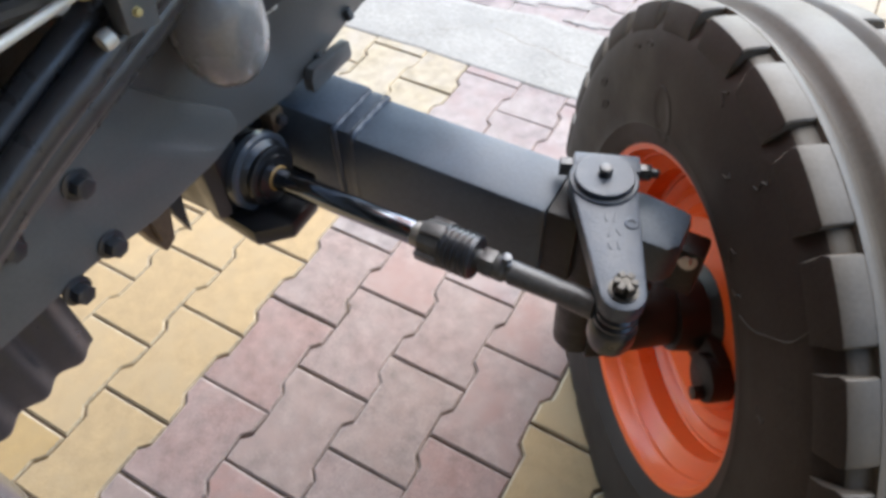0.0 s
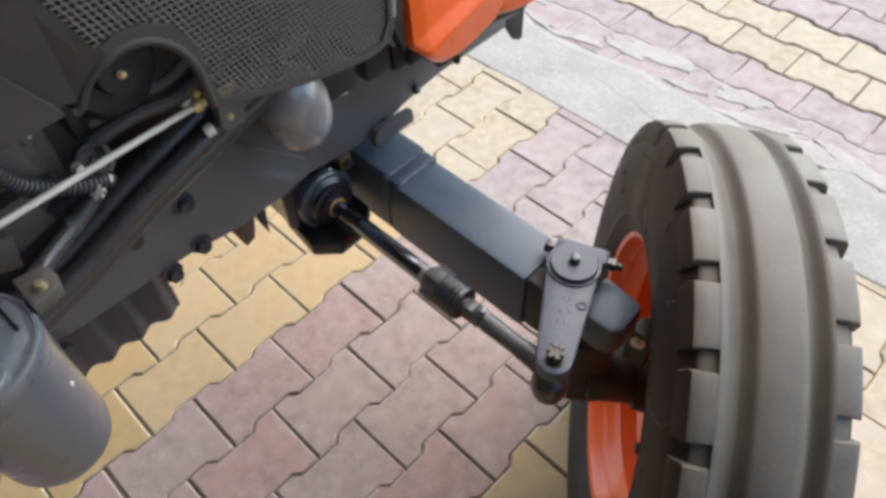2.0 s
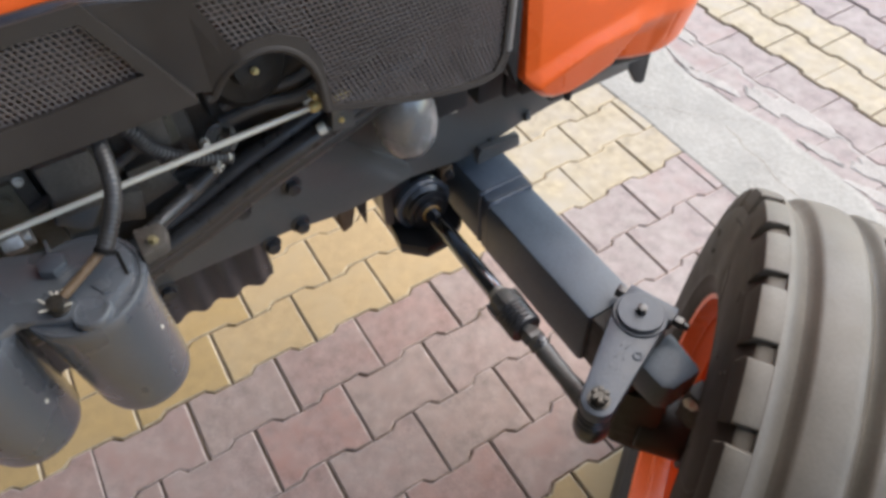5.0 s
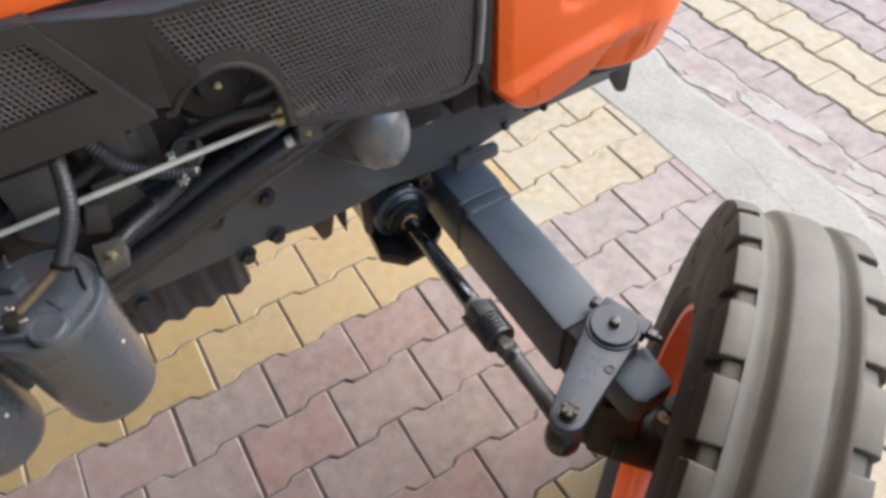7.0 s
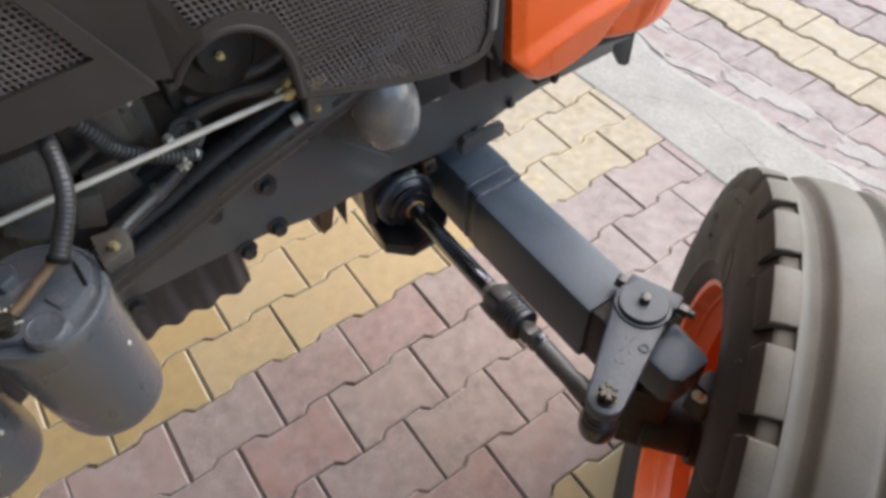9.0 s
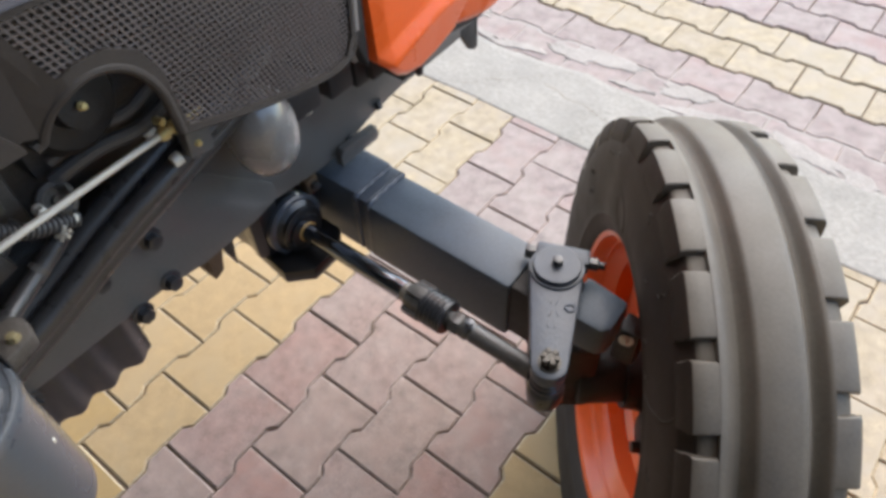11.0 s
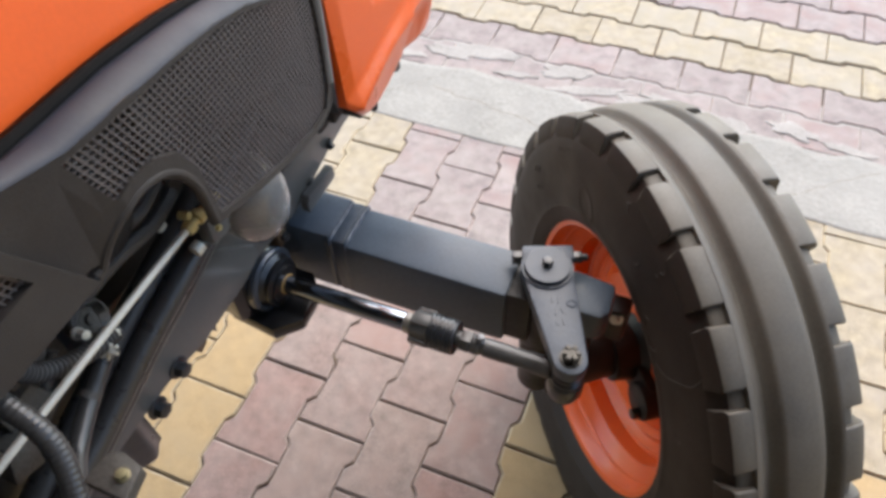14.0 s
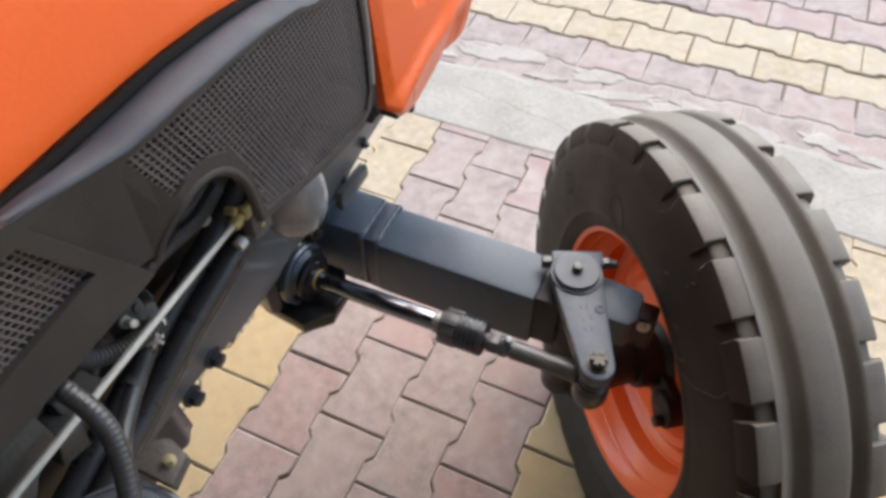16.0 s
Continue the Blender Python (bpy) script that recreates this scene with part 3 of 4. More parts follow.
def place(bm, m=TYRE):
    """Steer the part into its place; what would sink into the ground is pressed flat against it."""
    bmesh.ops.transform(bm, matrix=m, verts=bm.verts)
    for v in bm.verts:
        v.co.z = max(v.co.z, 0.0015)
    return bm


bm = bmesh.new()
side_prof = [(0.070, 0.2015), (0.077, 0.211), (0.0795, 0.222), (0.0812, 0.2245), (0.0805, 0.2285), (0.0818, 0.240), (0.0842, 0.268), (0.0846, 0.290), (0.0830, 0.308), (0.0806, 0.3205), (0.0775, 0.3260), (0.0735, 0.3310), (0.0705, 0.3365), (0.0672, 0.3412), (0.0630, 0.3438)]
crown = [(0.0520, 0.3452), (0.0485, 0.3462), (0.047, 0.336), (0.044, 0.331), (0.0, 0.330)]
half = side_prof + crown
prof = [(-x, r) for x, r in half] + [(x, r) for x, r in reversed(half[:-1])]
lathe(bm, (0, 0, 0), (1, 0, 0), prof + [(0.05, 0.206), (-0.05, 0.206), prof[0]], 130)
for f in bm.faces:
    c = f.calc_center_median()
    f.material_index = int(abs(c.x) < 0.0665 and math.hypot(c.y, c.z) > 0.32)
tyre = part("tyre", place(bm), SIDEWALL, wheel, "black tyre with dusty ribbed tread")
tyre.data.materials.append(TREAD)


def ring(bm, outline, seg=112):
    """A closed rib round the tyre from an outline of (x, r)."""
    lathe(bm, (0, 0, 0), (1, 0, 0), [*outline, outline[0]], seg)


bm = bmesh.new()
ring(bm, [(-0.0290, 0.332), (-0.0285, 0.3394), (-0.0258, 0.3410), (-0.0226, 0.3450), (-0.0200, 0.3496), (-0.0180, 0.3521), (-0.0150, 0.3533), (0.004, R), (0.018, 0.3541), (0.0245, 0.3530), (0.0272, 0.3512), (0.0296, 0.3474), (0.0325, 0.3428), (0.0352, 0.3400), (0.0365, 0.3394), (0.0370, 0.332)])
part("centre_rib", place(bm), TREAD, wheel, "dusty grey centre rib")
for ribs in ([(-0.0270, 0.330), (-0.0280, 0.3392), (-0.0312, 0.3402), (-0.0352, 0.3428), (-0.0392, 0.3462), (-0.0432, 0.3494), (-0.0470, 0.3513), (-0.0505, 0.3518), (-0.0508, 0.326)], [(0.0350, 0.330), (0.0362, 0.3392), (0.0385, 0.3402), (0.0412, 0.3432), (0.0438, 0.3470), (0.0460, 0.3500), (0.0478, 0.3514), (0.0505, 0.3518), (0.0508, 0.326)]):
    bm = bmesh.new()
    ring(bm, ribs)
    part("shoulder_rib", place(bm), TREAD, wheel)
LUGS = 26
PITCH = 2 * math.pi / LUGS
for s in (-1, 1):
    for k in range(LUGS):
        a0 = PITCH * k + radians(103.3 if s < 0 else 110.5)
        a1 = a0 + PITCH - radians(3.55)
        wear = random.Random(100 * s + k)
        tall = wear.uniform(-0.0006, 0.0004)
        bm = bmesh.new()
        rows = []
        for f in (0.0, 0.012, 0.05, 0.35, 0.65, 0.95, 0.988, 1.0):
            low = {0.0: 0.0022, 1.0: 0.0022, 0.012: 0.0006, 0.988: 0.0006}.get(f, 0.0) - tall
            sec = [(0.0480, 0.335), (0.0488, 0.3500 - low), (0.0505, 0.3517 - low), (0.0600, 0.3518 - low), (0.0712, 0.3508 - low), (0.0738, 0.3494 - low), (0.0756, 0.3460 - low), (0.0785, 0.335), (0.0806, 0.3245), (0.0795, 0.319), (0.06, 0.319)]
            row = []
            for x, r in sec:
                flare = 0.0095 * max(0.0, 0.351 - r) / 0.012
                a = a0 + (a1 - a0) * f + (-flare if f < 0.03 else flare if f > 0.97 else 0.0) * (r > 0.338)
                row.append(bm.verts.new((s * x, r * math.cos(a), r * math.sin(a))))
            rows.append(row)
        for p, q in zip(rows, rows[1:]):
            for j in range(len(p)):
                bm.faces.new((p[j], p[(j + 1) % len(p)], q[(j + 1) % len(p)], q[j])).material_index = int(j >= 5)
        bm.faces.new(rows[0])
        bm.faces.new(rows[-1])
        part("lug", place(bm), TREAD, wheel).data.materials.append(SIDEWALL)


def on_side(a, r, lift=0.0):
    """A point of the inner sidewall at the angle a and the radius r."""
    rr = [q[1] for q in side_prof]
    return Vector((-float(np.interp(r, rr, [q[0] for q in side_prof])) - lift, r * math.cos(radians(a)), r * math.sin(radians(a))))


# worn marks and moulding seams on the inner sidewall
for a, r, da, dr, lift in ((66.5, 0.2425, 5.2, 0.031, 0.0007), (31.6, 0.2885, 2.2, 0.0055, 0.0010), (29.6, 0.263, 2.6, 0.0045, 0.0010), (52.0, 0.306, 1.6, 0.003, 0.0008), (58.0, 0.308, 1.4, 0.003, 0.0008)):
    bm = bmesh.new()
    rows = [[bm.verts.new(on_side(a + da * g * math.cos(k * math.pi / 12), r + dr * g * math.sin(k * math.pi / 12), h)) for k in range(24)] for g, h in ((1.0, -0.001), (0.94, lift), (0.80, lift), (0.72, lift * 0.3), (0.3, lift * 0.25))]
    for p, q in zip(rows, rows[1:]):
        for k in range(24):
            bm.faces.new((p[k], p[(k + 1) % 24], q[(k + 1) % 24], q[k]))
    bm.faces.new(rows[-1])
    part("sidewall_mark", place(bm), SIDEWALL, tyre)
for a, r0, r1, bow in ((123.5, 0.232, 0.322, 4.0), (118.0, 0.226, 0.244, 2.0), (112.0, 0.230, 0.247, -1.5), (140.0, 0.255, 0.268, 2.5), (104.0, 0.300, 0.318, 1.0), (97.0, 0.268, 0.277, 2.0), (88.5, 0.305, 0.319, -1.0)):
    bm = bmesh.new()
    tube(bm, [on_side(a + bow * math.sin(2.6 * f) + 0.5 * math.sin(9 * f), r0 + (r1 - r0) * f, 0.0) for f in np.linspace(0, 1, 14)], 0.0009, 6)
    part("moulding_seam", place(bm), SEAM, tyre, "thin pale rubber moulding seam")

# rim: inner flange, drop well and dished disc with pressed rings
bm = bmesh.new()
lathe(bm, (0, 0, 0), (1, 0, 0), [(-0.073, 0.2150), (-0.0715, 0.2135), (-0.068, 0.2085), (-0.063, 0.2068), (-0.057, 0.2066), (-0.054, 0.2050), (-0.0505, 0.1995), (-0.047, 0.1980), (-0.034, 0.1970), (-0.030, 0.1955), (-0.0265, 0.1915), (-0.023, 0.1902), (-0.010, 0.186), (0.020, 0.184), (0.034, 0.205), (0.06, 0.208), (0.066, 0.2150), (0.064, 0.212), (0.045, 0.200), (0.03, 0.180), (-0.03, 0.180), (-0.048, 0.200), (-0.070, 0.206), (-0.073, 0.2150)], 80)
rim = part("rim", place(bm, RIM), ORANGE, wheel, "glossy orange steel rim")
bm = bmesh.new()
lathe(bm, (0, 0, 0), (1, 0, 0), [(-0.014, 0.1900), (-0.008, 0.1830), (-0.004, 0.177), (-0.006, 0.172), (-0.002, 0.165), (0.003, 0.160), (-0.001, 0.154), (-0.004, 0.148), (0.000, 0.142), (0.002, 0.136), (-0.002, 0.130), (-0.004, 0.123), (-0.010, 0.119), (-0.012, 0.10), (-0.012, 0.05), (-0.012, 0.0), (0.000, 0.0), (0.000, 0.10), (0.008, 0.122), (0.018, 0.152), (0.016, 0.170), (0.004, 0.1880), (-0.014, 0.1900)], 72)
part("wheel_disc", place(bm, RIM), ORANGE, wheel)
bm = bmesh.new()
lathe(bm, (-0.05, 0, 0), (1, 0, 0), [(0, 0), (0, 0.045), (0.03, 0.05), (0.045, 0.075), (0.067, 0.078), (0.067, 0)], 36)
hub = part("hub", place(bm, RIM), GREASE, wheel, "dark wheel hub")
bm = bmesh.new()
cyl(bm, (-0.035, -0.085, -0.012), (0.018, -0.085, -0.012), 0.030, bevel=0.003, seg=24)
box(bm, (-0.025, -0.09, -0.040), (0.016, -0.02, 0.020), 0.004)
part("hub_ear", place(bm, RIM), GREASE, wheel)
bm = bmesh.new()
cyl(bm, (-0.034, -0.098, -0.022), (-0.046, -0.098, -0.022), 0.009, seg=6, bevel=0.001)
part("wheel_stud", place(bm, RIM), GREASY, wheel)
bm = bmesh.new()
box(bm, (0.738, 0.218, 0.45), (0.770, 0.250, 0.522), 0.006)
part("stop_block", bm, GREASE, knuckle)
bm = bmesh.new()
lathe(bm, (0.754, 0.221, 0.508), (-0.25, -1, 0.35), [(0, 0), (0, 0.011), (0.004, 0.011), (0.0045, 0.0065), (0.012, 0.006), (0.012, 0)], 20)
part("stop_stud", bm, BRIGHT, knuckle, "bright washer and stud")

# ---- bonnet and side panels ----


def panel_x(y):
    """The flank of the side panel: straight, then drawn in towards the nose."""
    return 0.433 if y < -0.12 else 0.433 - 0.032 * ((y + 0.12) / 0.29) ** 1.15


def flank(y, z):
    """The panel's face: between the raised plate and the grille it leans in towards its lower edge."""
    lean = min(1.0, max(0.0, (-0.150 - y) / 0.03))
    return panel_x(y) - 0.13 * max(0.0, 1.06 - z) * lean


def inside(poly, y, z):
    hit = False
    for (a, b), (c, d) in zip(poly, poly[1:] + poly[:1]):
        if (b > z) != (d > z) and y < (c - a) * (z - b) / (d - b) + a:
            hit = not hit
    return hit


def arc(cy, cz, ry, rz, a0, a1, n):
    return [(cy + ry * math.cos(radians(a)), cz + rz * math.sin(radians(a))) for a in np.linspace(a0, a1, n)]


FRONT_MESH = [(-0.1735, 1.053), (-0.154, 1.002), (-0.140, 1.006), (-0.115, 1.005), (-0.092, 0.991), (-0.079, 0.963), (-0.076, 0.908), (-0.025, 0.8865), (0.04, 0.8635), (0.10, 0.8475), (0.131, 0.8475), (0.1435, 0.866), (0.1480, 0.93), (0.1460, 0.985), (0.105, 1.0), (0.060, 1.0135), (0.036, 1.0245), (-0.010, 1.0365), (-0.057, 1.0445), (-0.115, 1.051)]
REAR_MESH = [(-0.72, 1.062), (-0.72, 1.003), (-0.305, 1.004), (-0.228, 1.010), (-0.256, 1.066)]
PANEL = [(-0.80, 1.081), (-0.80, 0.965), (-0.235, 0.966), (-0.190, 0.968)] + arc(-0.134, 0.930, 0.050, 0.064, 150, 10, 15) + [(-0.083, 0.905), (-0.07, 0.900), (-0.025, 0.882), (0.04, 0.859), (0.10, 0.843), (0.135, 0.842), (0.150, 0.858), (0.154, 0.93), (0.152, 0.990), (0.105, 1.006), (0.060, 1.019), (0.036, 1.030), (-0.010, 1.042), (-0.057, 1.050), (-0.115, 1.0565), (-0.170, 1.059), (-0.206, 1.068), (-0.255, 1.081)]


def sheet(bm, poly, holes, off, thick, face=lambda y, z: panel_x(y)):
    """A plate that follows the flank, with openings, drawn on a fine grid so that it can curve."""
    tmp = bmesh.new()
    loops = [poly, *holes]
    edges = []
    for lp in loops:
        vs = [tmp.verts.new((0, y, z)) for y, z in lp]
        edges += [tmp.edges.new((a, b)) for a, b in zip(vs, vs[1:] + vs[:1])]
    bmesh.ops.triangle_fill(tmp, use_beauty=True, use_dissolve=False, edges=edges)
    for y in (-0.18, -0.165, -0.15, *np.arange(-0.12, 0.16, 0.03)):
        bmesh.ops.bisect_plane(tmp, geom=tmp.verts[:] + tmp.edges[:] + tmp.faces[:], plane_co=(0, y, 0), plane_no=(0, 1, 0))
    kill = [f for f in tmp.faces if any(inside(h, f.calc_center_median().y, f.calc_center_median().z) for h in holes)]
    bmesh.ops.delete(tmp, geom=kill, context="FACES")
    ext = bmesh.ops.extrude_face_region(tmp, geom=tmp.faces[:])
    moved = {v for v in ext["geom"] if isinstance(v, bmesh.types.BMVert)}
    for v in tmp.verts:
        v.co.x = face(v.co.y, v.co.z) + off - (thick if v in moved else 0.0)
    return merge(bm, tmp)


bm = bmesh.new()
sheet(bm, PANEL, [FRONT_MESH, [(-0.75, 1.067), (-0.75, 0.997), (-0.216, 0.997), (-0.250, 1.067)]], 0.0, 0.006, flank)
panel = part("side_panel", bm, PLASTIC, tractor, "dark brown-grey plastic engine side panel", smooth=False)

bm = bmesh.new()
sheet(bm, [(-0.80, 1.081), (-0.80, 0.966), (-0.30, 0.967), (-0.195, 0.969), (-0.250, 1.080)], [REAR_MESH], 0.0025, 0.017)
part("raised_plate", bm, PLASTIC, panel, smooth=False)

# rolled lip round the opening for the rod
bm = bmesh.new()
lip = [(flank(y, z) - 0.003, y, z) for y, z in [(-0.186, 0.955)] + arc(-0.134, 0.930, 0.050, 0.064, 155, 5, 18) + [(-0.083, 0.905)]]
tube(bm, lip, 0.0045, 10)
part("opening_lip", bm, PLASTIC, panel)
bm = bmesh.new()
lip = [(panel_x(y) - 0.003, y, z) for y, z in [(-0.083, 0.905), (-0.025, 0.882), (0.04, 0.859), (0.10, 0.843), (0.135, 0.842), (0.150, 0.858), (0.154, 0.93), (0.152, 0.990)]]
tube(bm, spline(lip, 5), 0.0034, 10)
part("edge_lip", bm, PLASTIC, panel)


# Light grey strip paints the sky's reflection along the panel's front edge.
bm = bmesh.new()
tube(bm, spline([(panel_x(y) - 0.002, y, z) for y, z in [(0.1515, 0.868), (0.1555, 0.93), (0.1550, 0.965), (0.153, 0.990)]], 6), 0.0048, 10)
part("edge_sheen_strip", bm, EDGE_SHEEN, panel, "pale strip painting the sky's reflection on the panel edge")


def mesh_bars(poly, pitch, w):
    """Crossing wires of a grille, cut to the opening."""
    bm = bmesh.new()
    ys, zs = [p[0] for p in poly], [p[1] for p in poly]
    for slope, w, back in ((-0.07, w * 0.95, 0.0004), (-2.45, w * 1.1, 0.0)):
        n = Vector((-slope, 1)).normalized()
        d = Vector((1, slope)).normalized()
        span = [Vector(p).dot(n) for p in poly]
        c = min(span)
        while c < max(span):
            cuts = []
            for a, b in zip(poly, poly[1:] + poly[:1]):
                fa, fb = Vector(a).dot(n) - c, Vector(b).dot(n) - c
                if fa * fb < 0:
                    cuts.append((Vector(a).lerp(Vector(b), fa / (fa - fb))).dot(d))
            cuts.sort()
            for lo, hi in zip(cuts[::2], cuts[1::2]):
                k = max(1, int((hi - lo) / 0.05))
                rows = []
                for i in range(k + 1):
                    p = n * c + d * (lo + (hi - lo) * i / k)
                    x = panel_x(p.x) - 0.003 - back
                    rows.append([bm.verts.new((x + e, (p + n * s).x, (p + n * s).y)) for s, e in ((-w, 0), (w, 0), (w, -0.0016), (-w, -0.0016))])
                for p, q in zip(rows, rows[1:]):
                    for j in range(4):
                        bm.faces.new((p[j], p[(j + 1) % 4], q[(j + 1) % 4], q[j]))
            c += pitch
    return bm


part("front_grille_mesh", mesh_bars(FRONT_MESH, 0.0051, 0.00072), MESH, panel, "fine dark wire mesh grille", smooth=False)
part("rear_grille_mesh", mesh_bars(REAR_MESH, 0.0047, 0.00068), MESH, panel, "fine dark wire mesh grille", smooth=False)

# black backing that stands for the dark space behind the grilles
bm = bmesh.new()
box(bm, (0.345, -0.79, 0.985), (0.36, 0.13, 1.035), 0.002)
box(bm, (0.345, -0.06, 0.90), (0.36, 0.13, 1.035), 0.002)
part("dark_space_backing", bm, BLACK, tractor)


def loft(rows, closed=False):
    bm = bmesh.new()
    vs = [[bm.verts.new(p) for p in row] for row in rows]
    for a, b in zip(vs, vs[1:]):
        for k in range(len(a) - 1):
            bm.faces.new((a[k], a[k + 1], b[k + 1], b[k]))
    return bm


def thicken(bm, t):
    bmesh.ops.recalc_face_normals(bm, faces=bm.faces[:])
    bmesh.ops.solidify(bm, geom=bm.faces[:], thickness=t)
    return bm


def bonnet_edge(y):
    """The lower edge of the bonnet beside the ledge: x and z."""
    ys = [-0.80, -0.34, -0.26, -0.20, -0.10, -0.02, 0.05, 0.165, 0.30]
    return float(np.interp(y, ys, [0.427, 0.427, 0.412, 0.405, 0.398, 0.393, 0.385, 0.370, 0.345])), float(np.interp(y, ys, [1.069, 1.069, 1.069, 1.0645, 1.0605, 1.0500, 1.032, 0.998, 0.955]))


# ledge above the grille, drawn in to the bonnet
YS = list(np.linspace(-0.80, 0.165, 30))


def top_z(y):
    """The upper edge of the side panel."""
    return float(np.interp(y, [-0.80, -0.255, -0.206, -0.17, -0.115, -0.057, -0.01, 0.036, 0.06, 0.105, 0.165], [1.081, 1.081, 1.068, 1.0592, 1.0568, 1.0502, 1.0422, 1.0302, 1.0192, 1.006, 0.986]))


rows = []
for y in YS:
    z, x = top_z(y), panel_x(y)
    ex, ez = bonnet_edge(y)
    rows.append([(x + 0.0005, y, z - 0.001), (x - 0.0012, y, z + 0.001), (x - 0.004, y, z + 0.0025), ((x + ex) / 2, y, (z + ez) / 2 + 0.005), (ex + 0.008, y, ez + 0.002), (ex - 0.002, y, ez - 0.004)])
part("panel_ledge", thicken(loft(rows), 0.003), LEDGE, panel, "smooth grey ledge above the grille")
bm = bmesh.new()
tube(bm, [(bonnet_edge(y)[0] + 0.004, y, bonnet_edge(y)[1] + 0.002) for y in YS], 0.0050, 10)
part("bonnet_seal", bm, SEAL, panel, "black rubber bonnet seal")

rows = []
for y in np.linspace(-0.80, 0.30, 24):
    x, z = bonnet_edge(y)
    x, z = x - 0.003, z + 0.003
    drop = 0.10 * max(0, (y + 0.1) / 0.4) ** 2
    rows.append([(x - 0.010, y, z - 0.010), (x - 0.001, y, z + 0.002), (x - 0.005, y, z + 0.050), (x - 0.014, y, z + 0.100 - drop * 0.3), (x - 0.036, y, z + 0.155 - drop * 0.6), (x - 0.09, y, z + 0.195 - drop * 0.8), (0.13, y, z + 0.215 - drop), (-0.02, y, z + 0.145 - drop * 0.8), (-0.10, y, z + 0.085), (-0.13, y, z)])
part("bonnet", thicken(loft(rows), 0.004), ORANGE, tractor, "glossy orange bonnet")

# nose: a creased cheek in front of the grille and a rounded front lobe
NOSE = []


def low(y):
    """The cowl's lower edge: a point at the back, a notch between cheek and lobe, then nearly level."""
    return float(np.interp(y, [0.182, 0.196, 0.213, 0.235, 0.262, 0.29, 0.315, 0.326, 0.345, 0.38, 0.415, 0.467, 0.53], [0.806, 0.790, 0.771, 0.757, 0.750, 0.754, 0.764, 0.768, 0.763, 0.754, 0.748, 0.746, 0.750]))


for k in range(61):
    rise = 0.30 * (k / 60) ** 1.3
    row = []
    for y in (0.182, 0.184, *np.arange(0.187, 0.5305, 0.003)):
        z = low(y) + rise
        upper = float(np.interp(y, [0.18, 0.194, 0.268, 0.362, 0.53], [0.813, 0.818, 0.837, 0.856, 0.885]))
        lower = float(np.interp(y, [0.18, 0.226, 0.285, 0.341, 0.391, 0.43, 0.53], [0.792, 0.808, 0.824, 0.829, 0.823, 0.821, 0.823]))
        x = 0.401 - 0.030 * max(0.0, (y - 0.42) / 0.085) ** 2
        x -= 0.016 * (y < 0.183) + 0.004 * max(0.0, 1 - (y - 0.182) / 0.02)
        # a raised band between two creases, the facet below it drawn in
        x += 0.010 * min(1.0, max(0.0, (upper - z) / (upper - lower))) * (1 if y < 0.36 else max(0.35, 1 - (y - 0.36) / 0.06))
        x -= 0.23 * max(0.0, lower - z)
        x -= 0.05 * max(0.0, z - upper)
        # the lobe steps back behind the cheek
        notch = 0.325 + 0.5 * (z - 0.771)
        if y > notch:
            x -= 0.020 * min(1.0, (y - notch) / 0.005) * max(0.0, 1 - (y - notch) / 0.085) * min(1.0, max(0.0, (lower + 0.006 - z) / 0.03))
        # headlamp pocket and a shallow seam on the lobe
        x -= 0.005 * min(1.0, max(0.0, (z - 0.880 - 0.3 * abs(y - 0.300)) / 0.010)) * min(1.0, max(0.0, (y - 0.268) / 0.010)) * min(1.0, max(0.0, (0.345 - y) / 0.010))
        x -= 0.0016 * math.exp(-((y - 0.427) / 0.003) ** 2) * (0.775 < z < 0.822)
        x -= 0.006 * max(0.0, 1 - rise / 0.012) ** 2
        row.append((x, y, z))
    row += [(0.330, 0.541, low(0.53) + rise), (0.29, 0.548, low(0.53) + rise), (0.13, 0.556, low(0.53) + rise)]
    NOSE.append(row)
part("nose_cowl", thicken(loft(NOSE), 0.004), ORANGE, tractor, "creased orange nose cowl beside the headlamp")
bm = bmesh.new()
prism(bm, [(0.37, 0.25), (0.37, 0.29), (0.355, 0.37), (0.365, 0.43), (0.350, 0.485), (0.30, 0.520), (0.13, 0.525), (0.13, 0.25)], 0.730, 0.746, "z", 0.003, Matrix.Translation((0.004, -0.002, 0)))
part("nose_underside", bm, BLACK, tractor)
bm = bmesh.new()
lathe(bm, (0.380, 0.273, 0.729), (0.1, 0, 1), [(0, 0), (0, 0.004), (0.003, 0.0055), (0.020, 0.0055), (0.020, 0)], 14)
part("rubber_peg", bm, BLACK, tractor, "small black rubber peg under the cowl")
bm = bmesh.new()
box(bm, (0.330, 0.214, 0.744), (0.356, 0.238, 0.775), 0.003)
part("rubber_peg", bm, BLACK, tractor, "black rubber mounting block under the panel")
# Black filler stands for the dark gap between grille and cowl.
bm = bmesh.new()
prism(bm, [(0.158, 0.848), (0.176, 0.80), (0.178, 1.06), (0.158, 1.03)], 0.375, 0.392, "x", 0.002)
part("grille_gap_filler", bm, BLACK, tractor)

# ---- pipes and hoses ----
bm = bmesh.new()
cyl(bm, (0.400, -0.85, 0.872), (0.400, -0.082, 0.892), 0.0032, seg=16)
pipe = part("control_rod", bm, BRIGHT, tractor, "bright plated control rod")
bm = bmesh.new()
lathe(bm, (0.400, -0.092, 0.8915), (0, 1, 0.03), [(0, 0), (0, 0.0052), (0.004, 0.0064), (0.008, 0.0064), (0.009, 0.0045), (0.013, 0.0045), (0.014, 0.007), (0.020, 0.007), (0.021, 0.0042), (0.045, 0.0038), (0.045, 0)], 16)
